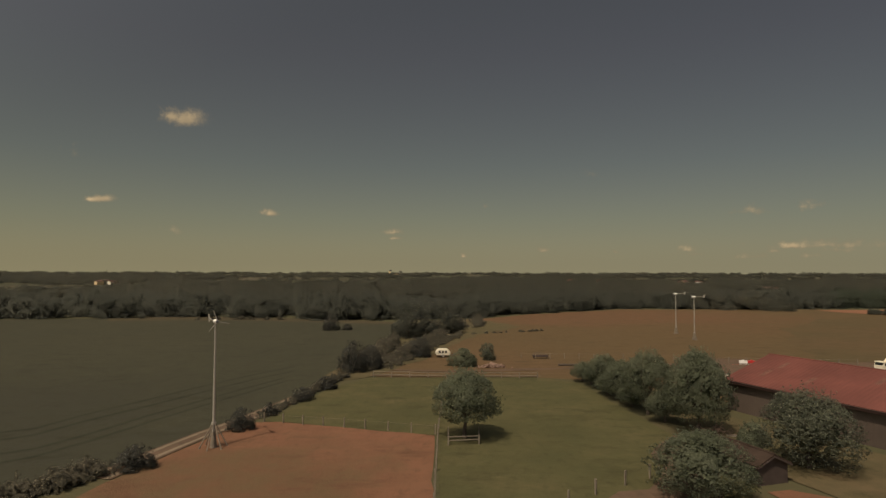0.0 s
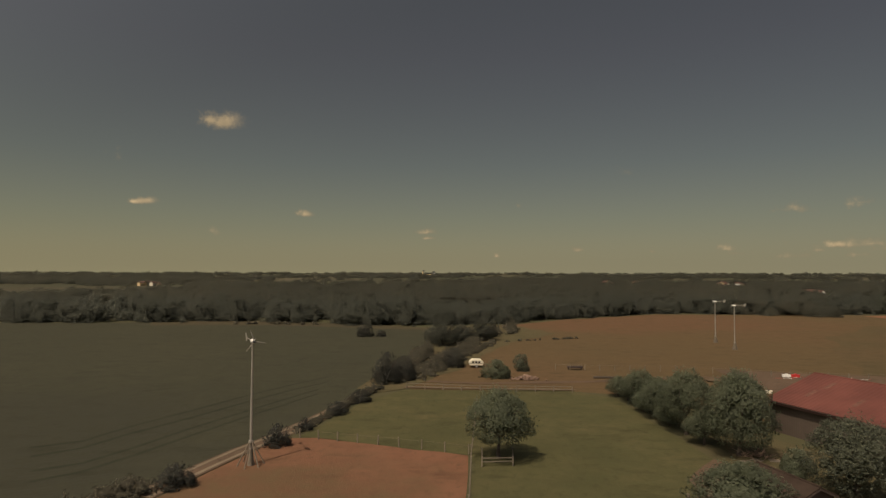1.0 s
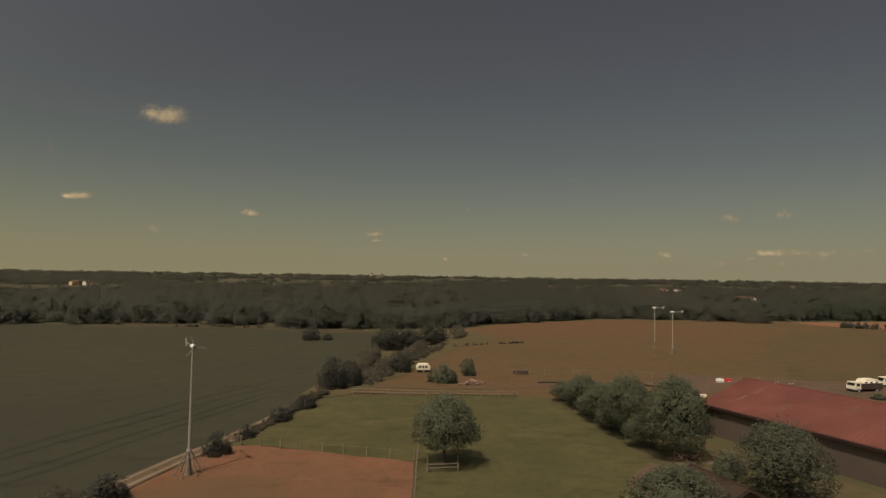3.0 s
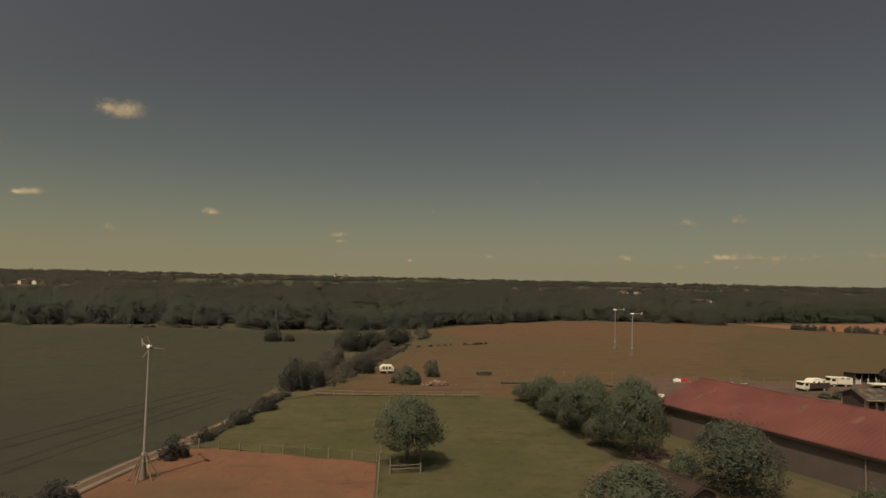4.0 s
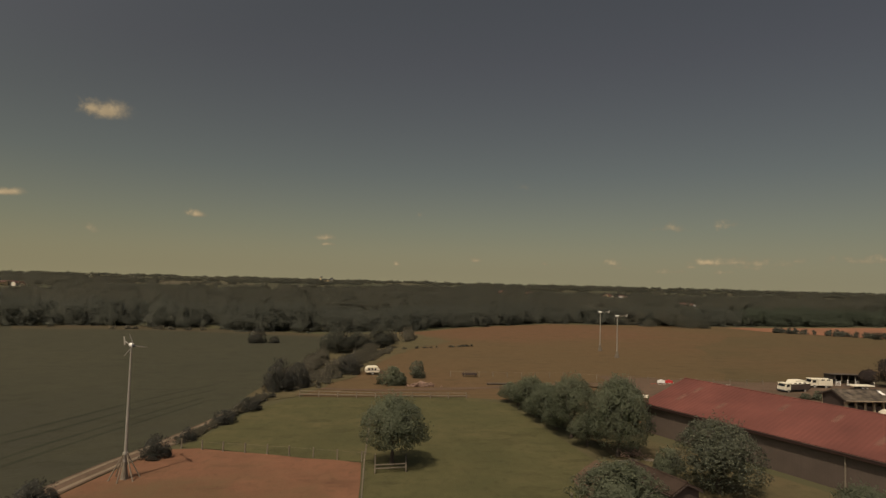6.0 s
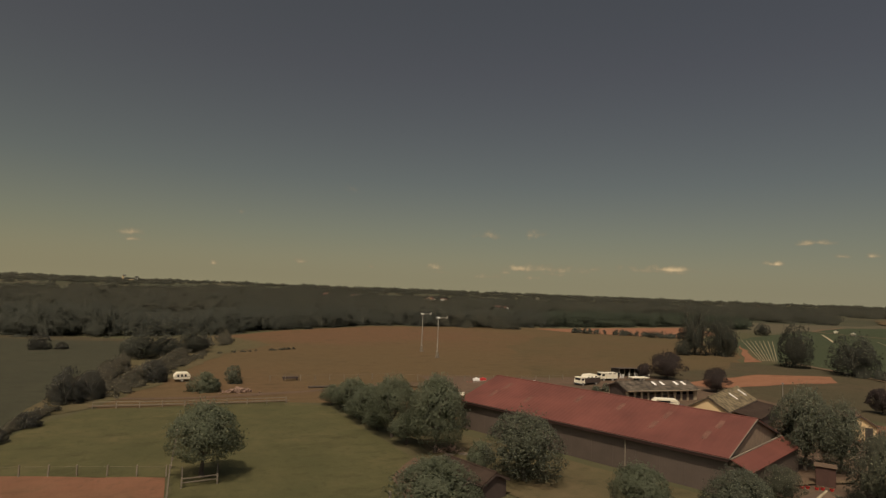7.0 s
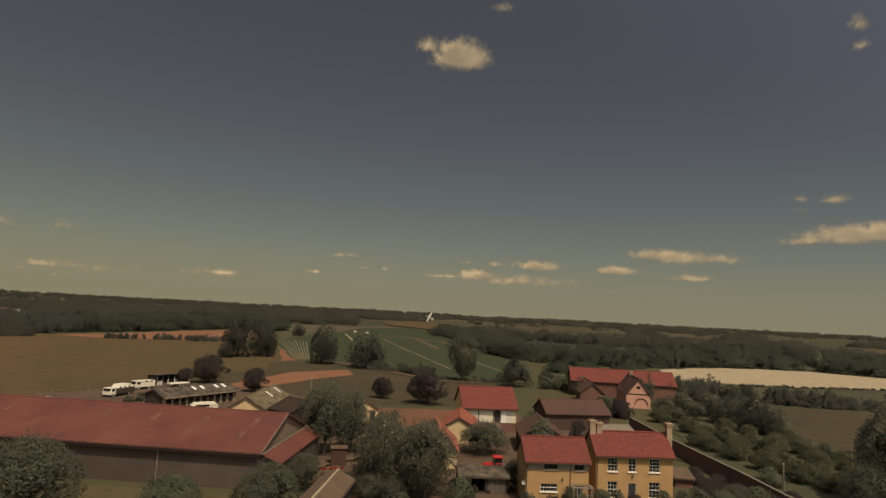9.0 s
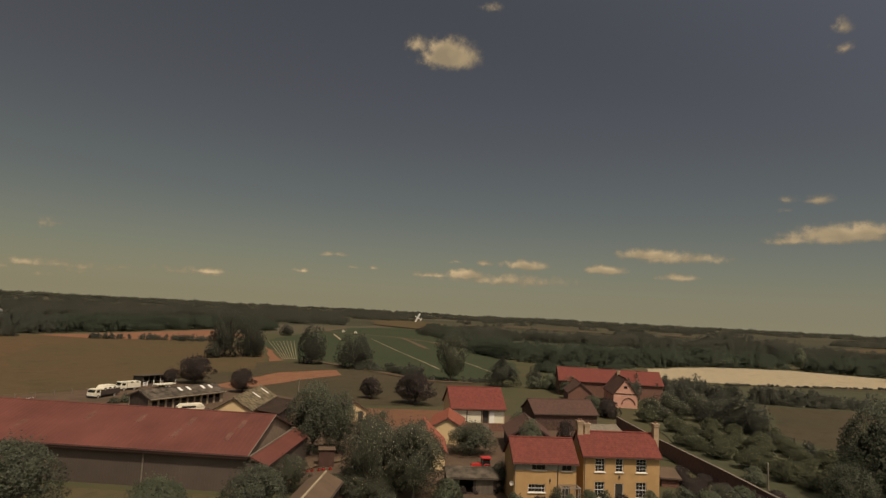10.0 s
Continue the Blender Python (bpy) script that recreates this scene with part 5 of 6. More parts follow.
part("lean_to_flashing", boxes((37.63, 37.83, -0.32, 16.62, 3.88, 3.97)), M_POST, barn, "pale flashing along the lean-to")
part("verge_flashing", prism([(-0.5, 3.95), (-0.5, 4.04), (8.2, 6.93), (8.2, 6.84)], 37.57, 37.66, "x"), M_POST, barn, "pale flashing along the gable")

# farmhouse, higher range
PANES = [(1.35, 2.5, 3.4, 4.85), (3.76, 4.66, 3.4, 4.85), (6.2, 7.45, 3.4, 4.85), (1.35, 2.5, 0.6, 2.3), (6.2, 7.45, 0.6, 2.3)]
house = gabled("farmhouse", 70.26, 11.92, HT, 9.0, 4.6, 5.25, 7.28, M_RENDER, M_TILE, "ochre rendered two-storey farmhouse with a red tiled roof", "house", holes=PANES + [(3.72, 4.72, 0.0, 2.15)], over=0.28, verge=0.2)
for x0, x1, z0, z1 in PANES:
    window(house, x0, x1, z0, z1, 3 if x1 - x0 > 1.0 else 2, 4)
door = part("door", boxes((3.78, 4.66, 0.1, 0.16, 0.0, 2.09)), M_DOOR, house, "dark panelled front door")
for z0, z1 in ((0.2, 0.9), (1.05, 1.9)):
    for x0 in (3.88, 4.28):
        part("door_panel", boxes((x0, x0 + 0.3, 0.08, 0.098, z0, z1)), M_DOOR, door)
part("door_handle", boxes((4.52, 4.58, 0.05, 0.098, 1.0, 1.12)), M_STEEL, door)
part("door_frame", boxes((3.72, 3.78, 0.06, 0.18, 0, 2.15), (4.66, 4.72, 0.06, 0.18, 0, 2.15), (3.78, 4.66, 0.06, 0.18, 2.09, 2.15)), M_WHITE, house)
part("wall_lantern", soft_box(4.14, 4.3, -0.16, -0.004, 2.75, 3.05, 0.03, 1), M_DARKSTEEL, house, "dark wall lantern over the door")
chimney(house, -0.12, 1.85, 0.66, 0.75, 6.2, 8.6, 2), chimney(house, 0.74, 1.95, 0.62, 0.6, 6.3, 8.35, 1), chimney(house, 9.06, 1.6, 0.6, 0.65, 0.0, 8.6, 1)
part("downpipe", rod(bmesh.new(), (0.12, -0.06, 0.1), (0.12, -0.06, 5.1), 0.045, 0.045, 6), M_DARKSTEEL, house)
# lower range
wing = gabled("farmhouse_wing", 65.15, 18.53, HT, 7.05, 4.6, 4.7, 6.63, M_RENDER, M_TILE, "lower ochre rendered wing of the farmhouse with a red tiled roof", "house",
              holes=[(2.0, 3.57, 3.7, 4.5), (5.4, 6.55, 3.65, 4.5), (1.66, 3.57, 1.35, 2.2), (5.5, 6.4, 0.0, 2.05)], over=0.35, verge=0.2)
window(wing, 2.0, 3.57, 3.7, 4.5, 3, 1, M_GREYBOARD), window(wing, 5.4, 6.55, 3.65, 4.5, 2, 1, M_GREYBOARD), window(wing, 1.66, 3.57, 1.35, 2.2, 5, 2)
part("wall_lantern", soft_box(4.0, 4.14, -0.15, -0.004, 2.5, 2.85, 0.03, 1), M_DARKSTEEL, wing, "dark wall lantern")
dish = lathe([(0.03, 0.0), (0.14, 0.03), (0.23, 0.09), (0.24, 0.1), (0.13, 0.05), (0.02, 0.02)], 16)
bmesh.ops.rotate(dish, verts=dish.verts[:], cent=(0, 0, 0), matrix=Euler((radians(75), 0, radians(-20))).to_matrix())
part("satellite_dish", dish, M_STEEL, wing, "grey satellite dish").location = (-0.25, -0.2, 2.3)
part("dish_bracket", rod(bmesh.new(), (-0.22, -0.1, 2.3), (0.1, 0.1, 2.2), 0.025, 0.025, 6), M_DARKSTEEL, wing)
part("door", boxes((5.55, 6.35, 0.1, 0.16, 0, 2.02)), M_DOOR, wing, "dark side door")
for x0, x1 in ((0.02, 1.98), (3.59, 5.38), (6.57, 7.03)):
    band = part("eaves_boarding", boxes((x0, x1, -0.03, -0.004, 3.66, 4.62)), M_GREYBOARD, wing, "grey weathered boarding under the eaves")
    for k in range(5):
        part("board_lap", boxes((x0, x1, -0.045, -0.032, 3.68 + 0.19 * k, 3.71 + 0.19 * k)), M_GREYBOARD, band)
porch = part("porch", boxes((4.95, 7.15, -1.3, -1.2, 2.12, 2.22), (4.95, 5.05, -1.2, -0.004, 2.12, 2.22), (7.05, 7.15, -1.2, -0.004, 2.12, 2.22)), M_GREYBOARD, wing, "pale grey timber porch frame")
for x in (4.96, 5.35, 5.75, 6.45, 6.85, 7.06):
    part("porch_post", boxes((x, x + 0.07, -1.28, -1.21, 0, 2.118)), M_GREYBOARD, porch)
for k in range(6):
    part("porch_rafter", boxes((5.2 + 0.33 * k, 5.25 + 0.33 * k, -1.32, -0.004, 2.224, 2.29)), M_GREYBOARD, porch)
for z in (0.7, 1.4):
    part("trellis_bar", boxes((5.03, 5.75, -1.26, -1.23, z, z + 0.04), (6.52, 7.06, -1.26, -1.23, z, z + 0.04)), M_GREYBOARD, porch)
part("downpipe", rod(bmesh.new(), (4.95, -0.06, 0.1), (4.95, -0.06, 4.5), 0.045, 0.045, 6), M_DARKSTEEL, wing)
part("downpipe", rod(bmesh.new(), (0.1, -0.06, 0.1), (0.1, -0.06, 4.5), 0.045, 0.045, 6), M_DARKSTEEL, wing)

# low stores round the farmhouse
gabled("garden_store", 102.2, 16.4, -52.0, 5.5, 3.4, 2.3, 2.9, M_BRICK, M_POST, "low brick store with a pale sheet roof behind the farmhouse", "shed", over=0.2)
gabled("garden_store", 82.6, 4.3, -68.0, 2.2, 5.0, 1.1, 1.7, M_BRICK, M_FELT, "low brick store with a pale brown roof beside the farmhouse", "shed", over=0.2)
# outbuilding with a mossy tiled roof in front of the tractor
outb = gabled("tiled_outbuilding", 64.6, 26.0, math.degrees(math.atan2(-0.875, 0.485)), 5.6, 3.8, 1.9, 2.45, M_TIMBER, M_MOSSY, "low timber outbuilding with a mossy tiled roof", "shed", holes=[(0.9, 2.9, 0.2, 1.7)])
part("boarding", boxes((3.2, 5.2, -0.05, -0.004, 0.1, 1.7)), M_CORRUGATED, outb, "grey boarded doors")
# long low building with a pale ridge
gabled("low_cabin", 42.3, 29.4, 20.9, 13.8, 3.2, 2.25, 3.0, M_TIMBER, M_FELT, "long low cabin with a brown felt roof and pale ridge", "cabin", ridge_mat=M_FLEECE, over=0.25)
# hut in the yard
hut = thing("yard_hut", pose(66.9, 43.9, 0, 0, 0, -55), "small brown timber hut with a flat felt roof", "shed")
part("wall", soft_box(-0.95, 0.95, -0.8, 0.8, 0, 2.15, 0.03, 1), M_HUT, hut)
part("roof", soft_box(-1.1, 1.1, -0.95, 0.95, 2.154, 2.25, 0.03, 1), M_FELT, hut, "brown felt roof")
part("door", boxes((-0.4, 0.4, -0.83, -0.803, 0.05, 1.95)), M_HUT, hut)
# timber shed under the trees
shed = gabled("timber_shed", 25.75, 56.9, math.degrees(math.atan2(-5.9, 1.8)), 6.4, 3.3, 1.75, 2.5, M_TIMBER, M_SHED_ROOF, "timber shed with a brown felt roof under the trees", "shed", gable_mat=M_TIMBER, over=0.25)
# cream barn with a red roof
cream = gabled("cream_barn", 98.9, 39.8, math.degrees(math.atan2(-0.84, 0.54)), 9.6, 8.4, 4.1, 7.0, M_CREAM, M_TILE, "cream barn with a red tiled roof and dark door", "barn", holes=[(5.6, 6.7, 1.4, 3.6)], over=0.5)
part("door", boxes((5.65, 6.65, 0.1, 0.16, 1.4, 3.55)), M_DOOR, cream)
for x in (0.0, 2.7, 5.35, 6.75):
    part("wall_post", boxes((x, x + 0.16, -0.06, -0.003, 1.5, 4.05)), M_TIMBER, cream)
for x0, x1 in ((0.18, 2.68), (2.88, 5.33), (6.95, 9.4)):
    part("wall_panel", boxes((x0, x1, -0.04, -0.003, 1.5, 3.5)), M_OFFWHITE, cream, "pale plaster panel")
part("door_leaf", boxes((6.78, 7.7, -0.12, -0.07, 1.45, 3.55)), M_WHITE, cream, "white door leaf folded open")
part("plinth", boxes((-0.03, 9.63, -0.12, -0.004, 0, 1.4)), M_BRICK, cream, "brick plinth")
for k in range(5):
    part("step", boxes((5.7, 6.7, -0.45 - 0.28 * k, -0.17 - 0.28 * k, 0.0, 1.2 - 0.24 * k)), M_POST, cream)
# cottages with orange roofs
gabled("cottage", 88.8, 33.6, 21.5, 9.5, 5.0, 2.7, 4.1, M_CREAM, M_TILE_ORANGE, "cream cottage with an orange tiled roof, gable to the yard", "house")
gabled("cottage", 73.6, 30.2, 26.0, 9.2, 5.4, 2.5, 4.9, M_CREAM, M_TILE_ORANGE, "small cottage with a steep orange tiled roof", "house")
# dark barns
gabled("dark_barn", 108.6, 27.4, math.degrees(math.atan2(-0.82, 0.57)), 12.2, 7.0, 3.1, 5.1, M_BROWNBRICK, M_TILE_DARK, "dark brown brick barn with brown tiles", "barn")
gabled("dark_barn", 91.0, 20.2, 22.0, 9.0, 6.4, 2.5, 4.5, M_BLACK_BOARD, M_TILE_DARK, "dark boarded outbuilding with a dark tiled roof", "barn")
# neighbouring farm
gabled("far_farmhouse", 164.5, 35.0, math.degrees(math.atan2(-0.95, 0.32)), 27.5, 9.5, 4.0, 7.0, M_BRICK, M_TILE, "long brick farm range with a red tiled roof", "house")
pink = gabled("pink_house", 152.6, 13.6, 18.0, 13.0, 5.6, 3.3, 6.9, M_PINK, M_TILE_DARK, "pink rendered house with its gable to the yard", "house")
part("gable_beam", boxes((-0.06, -0.003, 0.25, 5.35, 3.2, 3.42)), M_TIMBER, pink)
part("gable_window", boxes((-0.05, -0.003, 2.4, 3.2, 4.6, 5.2)), M_GLASS, pink, "small gable window")
arch = bmesh.new()
for k in range(8):
    a0, a1 = math.pi * k / 8, math.pi * (k + 1) / 8
    rod(arch, (-0.05, 2.1 + 1.5 * math.cos(a0), 0.9 + 1.5 * math.sin(a0)), (-0.05, 2.1 + 1.5 * math.cos(a1), 0.9 + 1.5 * math.sin(a1)), 0.12, 0.12, 6)
part("brick_arch", arch, M_BRICK, pink, "arched brick opening")
gabled("brick_outbuilding", 152.0, 24.2, 18.0, 9.0, 5.8, 2.6, 4.9, M_BRICK, M_TILE_DARK, "brick outbuilding with a brown roof", "shed")
chimney(pink, 9.0, 2.4, 0.8, 0.7, 6.4, 8.0, 1)

# stables
st = gabled("stable_block", 79.75, 90.55, -5.9, 16.5, 5.8, 2.3, 3.37, M_STABLE, M_MOSSY, "long stable block with a mossy grey roof and rooflights", "stable", holes=[(0.6 + 1.55 * k, 1.75 + 1.55 * k, 0.05, 2.05) for k in range(10)], gable_mat=M_TIMBER, over=0.6)
g = 1.07 / 2.9
for x in (7.4, 9.3, 12.6, 14.4):
    part("rooflight", prism([(1.3, 2.3 + 1.3 * g + 0.145), (2.55, 2.3 + 2.55 * g + 0.145), (2.55, 2.3 + 2.55 * g + 0.17), (1.3, 2.3 + 1.3 * g + 0.17)], x, x + 0.6, "x"), M_WHITE, st, "white rooflight")
for k in range(10):
    x = 0.68 + 1.55 * k
    part("stable_door", boxes((x, x + 1.0, 0.1, 0.15, 0.05, 1.2)), M_TIMBER, st, "dark half door")
part("eaves_board", boxes((-0.2, 16.7, -0.68, -0.62, 1.96, 2.22)), M_STABLE, st, "pale eaves board")
creamshed = gabled("gabled_shed", 80.2, 67.9, 25.5, 17.0, 6.0, 2.7, 4.5, M_CREAM, M_LICHEN, "cream gabled shed with a mossy corrugated roof", "shed", over=0.25)
for x in (9.0, 14.8):
    part("rooflight", prism([(1.0, 2.7 + 0.6 + 0.145), (2.4, 2.7 + 1.44 + 0.145), (2.4, 2.7 + 1.44 + 0.17), (1.0, 2.7 + 0.6 + 0.17)], x, x + 0.6, "x"), M_WHITE, creamshed)
part("gable_door", boxes((-0.05, -0.003, 3.0, 5.2, 0.0, 2.2)), M_BRICK, creamshed, "brown double door")
part("lean_to_roof", prism([(-0.1, 2.42), (-4.2, 1.9), (-4.2, 1.98), (-0.1, 2.5)], 2.0, 17.2, "x"), M_SHED_ROOF, creamshed, "grey lean-to roof")
part("lean_to_wall", boxes((2.1, 17.0, -4.0, -3.85, 0, 1.9)), M_TIMBER, creamshed)
small = gabled("loose_box", 95.9, 55.2, 44.0, 5.5, 4.3, 2.3, 3.7, M_CREAM, M_FELT, "small cream stable with a brown roof, gable to the yard", "stable", over=0.25)
part("stable_door", boxes((-0.05, -0.004, 0.5, 1.5, 0.05, 2.0)), M_DOOR, small)
part("stable_door", boxes((-0.05, -0.004, 2.8, 3.8, 0.05, 1.2)), M_TIMBER, small)

# garden wall and pole beyond the farmhouse
wall = thing("garden_wall", pose(0, 0, 0), "long dark brick garden wall with pale coping", "wall")
line = [(122, 14.6), (103.3, 5.8), (86.4, -3.2), (78, -7.3), (69, -12.2)]
for (x0, y0), (x1, y1) in zip(line, line[1:]):
    d, a = math.hypot(x1 - x0, y1 - y0), math.degrees(math.atan2(y1 - y0, x1 - x0))
    w = part("wall_run", boxes((0, d, -0.12, 0.12, 0, 2.1)), M_BRICK, wall)
    w.matrix_basis = pose(x0, y0, 0, 0, 0, a)
    c = part("coping", boxes((0, d, -0.18, 0.18, 2.102, 2.2)), M_POST, wall, "pale stone coping")
    c.matrix_basis = pose(x0, y0, 0, 0, 0, a)
pole = thing("utility_pole", pose(83.4, -7.6, 0), "weathered timber utility pole", "pole")
part("pole", rod(bmesh.new(), (0, 0, 0), (0, 0, 4.4), 0.12, 0.09, 10), M_POST, pole)
part("cap", lathe([(0.13, 4.38), (0.12, 4.44), (0.03, 4.5)], 8), M_STEEL, pole, "weathered metal cap")


# ---------- wind turbines ----------
def turbine(x, y, hub, face, label, spin, foot=1.4, top=2.5):
    """A small wind turbine on a slender mast with splayed struts at its foot."""
    ob = thing("wind_turbine", pose(x, y, 0), label, "wind turbine", "small wind turbines")
    m = bmesh.new()
    rod(m, (0, 0, 0), (0, 0, hub * 0.5), 0.17, 0.13, 12), rod(m, (0, 0, hub * 0.5), (0, 0, hub - 0.25), 0.13, 0.085, 12)
    part("mast", m, M_STEEL, ob, "slender galvanised mast")
    part("base_cone", lathe([(0.42, 0.0), (0.4, 0.12), (0.24, 1.2), (0.19, 1.7)], 8), M_POST, ob)
    for k in range(6):
        a = math.tau * k / 6 + 0.4
        part("strut", rod(bmesh.new(), (math.cos(a) * foot, math.sin(a) * foot, 0), (math.cos(a) * 0.16, math.sin(a) * 0.16, top), 0.07, 0.055, 6), M_POST, ob, "splayed foot strut")
    ring = bmesh.new()
    rod(ring, (0, 0, top - 0.1), (0, 0, top + 0.12), 0.26, 0.26, 12)
    part("collar", ring, M_STEEL, ob)
    q = pose(0, 0, hub, 0, 0, face)
    nac = lathe([(0.05, -0.6), (0.17, -0.52), (0.22, -0.28), (0.23, 0.1), (0.17, 0.36), (0.09, 0.5)], 14)
    bmesh.ops.rotate(nac, verts=nac.verts[:], cent=(0, 0, 0), matrix=Euler((radians(90), 0, 0)).to_matrix())
    n = part("nacelle", nac, M_WHITE, ob, "rounded white generator housing")
    n.matrix_basis = q
    hubm = lathe([(0.16, 0.0), (0.15, 0.14), (0.07, 0.26)], 12)
    bmesh.ops.rotate(hubm, verts=hubm.verts[:], cent=(0, 0, 0), matrix=Euler((radians(-90), 0, 0)).to_matrix())
    h = part("hub", hubm, M_DARKSTEEL, ob)
    h.matrix_basis = q @ pose(0, 0.6, 0)
    for k in range(3):
        b = bmesh.new()
        prof = [(0.15, 0.035, 0.02), (0.35, 0.075, 0.02), (0.8, 0.055, 0.015), (1.25, 0.03, 0.008)]
        rows = [[b.verts.new((-w, t, r)) for w, t in ((c, 0), (0, th), (-c * 0.6, 0), (0, -th))] for r, c, th in prof]
        for r0, r1 in zip(rows, rows[1:]):
            for j in range(4):
                b.faces.new((r0[j], r0[(j + 1) % 4], r1[(j + 1) % 4], r1[j]))
        b.faces.new(rows[0][::-1]), b.faces.new(rows[-1])
        bl = part("blade", b, M_STEEL, ob, "slim grey rotor blade")
        bl.matrix_basis = q @ pose(0, 0.7, 0, 0, spin + 120 * k, 0)
    t = part("tail_boom", rod(bmesh.new(), (0, -0.6, 0), (0, -2.3, 0.18), 0.05, 0.035, 8), M_STEEL, ob)
    t.matrix_basis = q
    f = part("tail_fin", prism([(-2.1, -0.1), (-2.55, -0.28), (-2.9, 0.62), (-2.5, 0.58)], -0.015, 0.015, "x"), M_STEEL, ob, "swept tail fin")
    f.matrix_basis = q
    return ob


turbine(-22.6, 62.5, 13.0, -145, "small three-bladed wind turbine on a tall mast at the dirt paddock", 20)
turbine(72.8, 177.6, 12.0, 65, "small wind turbine on a slender mast in the pasture", 50, 0.7, 2.0)
turbine(71.0, 161.0, 11.75, 65, "small wind turbine on a slender mast in the pasture", 80, 0.7, 2.0)


# ---------- fences ----------
def fence(label, line, gap, h, rails, mat, category="fence", r=0.06, rail_r=0.035):
    """Posts along a line with rails between them."""
    ob = thing("fence", pose(0, 0, 0), label, category)
    post0 = rail0 = None
    for (x0, y0), (x1, y1) in zip(line, line[1:]):
        d, a = math.hypot(x1 - x0, y1 - y0), math.degrees(math.atan2(y1 - y0, x1 - x0))
        n = max(1, round(d / gap))
        for k in range(n + 1):
            m = pose(x0 + (x1 - x0) * k / n, y0 + (y1 - y0) * k / n, 0, random.uniform(-3, 3), random.uniform(-3, 3), a)
            if post0 is None:
                post0 = part("post", boxes((-r, r, -r, r, -0.2, h), (-r * 0.7, r * 0.7, -r * 0.7, r * 0.7, h, h + 0.04)), mat, ob)
                post0.matrix_basis = m
            else:
                share("post", post0, ob, m)
        for k in range(n):
            for z in rails:
                m = pose(x0 + (x1 - x0) * k / n, y0 + (y1 - y0) * k / n, z + random.uniform(-0.03, 0.03), 0, 0, a) @ Matrix.Diagonal((d / n, 1, 1, 1))
                if rail0 is None:
                    rail0 = part("rail", boxes((0, 1, r + 0.002, r + 0.002 + min(0.04, rail_r * 2), -rail_r, rail_r)), mat, ob)
                    rail0.matrix_basis = m
                else:
                    share("rail", rail0, ob, m)
    return ob


fence("weathered post and wire fence round the dirt paddock", [(-20.4, 73.2), (-15.4, 71.6), (-7.8, 69.7), (0.3, 67.2)], 2.55, 1.15, (0.95,), M_POST, rail_r=0.006)
fence("weathered dividing fence between the two paddocks", [(1.6, 92), (1.1, 78), (0.6, 67.2), (0.3, 55), (0.0, 38)], 2.8, 1.15, (0.95,), M_POST, rail_r=0.008)
fence("pale post and rail fence at the end of the paddock", [(-10.3, 104), (2.4, 102.6), (18, 102.5)], 3.0, 1.1, (0.55, 1.0), M_POST, rail_r=0.05)
fence("pale electric tape fence in the pasture", [(18.7, 126.3), (33.8, 125.1), (43.2, 125.3), (59.8, 119.9), (73, 117.3), (84, 117)], 3.2, 1.2, (1.1,), M_POST, rail_r=0.012)
fence("row of pale posts beside the worn ground", [(10.5, 46.5), (13.3, 49), (16.4, 51.1), (19.1, 52.7), (22.5, 57.5)], 3.4, 1.3, (), M_POST)
fence("timber rails guarding the foot of the paddock tree", [(1.7, 66.6), (1.65, 63.0), (4.9, 63.4), (5.2, 66.8)], 3.3, 1.0, (0.5, 0.92), M_POST, rail_r=0.06)
fence("pale posts on the grass beside the barn", [(36, 45.5), (40.5, 47.5), (45, 47)], 3.4, 1.0, (), M_POST)


# ---------- vehicles ----------
def wheel(parent, x, y, r, w):
    b = lathe([(r * 0.75, -w / 2), (r * 0.95, -w / 2), (r, -w / 3), (r, w / 3), (r * 0.95, w / 2), (r * 0.75, w / 2)], 18)
    bmesh.ops.rotate(b, verts=b.verts[:], cent=(0, 0, 0), matrix=Euler((radians(90), 0, 0)).to_matrix())
    t = part("tyre", b, M_TYRE, parent, "black tyre")
    t.location = (x, y, r)
    c = lathe([(r * 0.72, -w / 2 - 0.01), (r * 0.3, -w / 2 - 0.03), (r * 0.3, w / 2 + 0.03), (r * 0.72, w / 2 + 0.01)], 12)
    bmesh.ops.rotate(c, verts=c.verts[:], cent=(0, 0, 0), matrix=Euler((radians(90), 0, 0)).to_matrix())
    part("rim", c, M_STEEL, t)
    return t


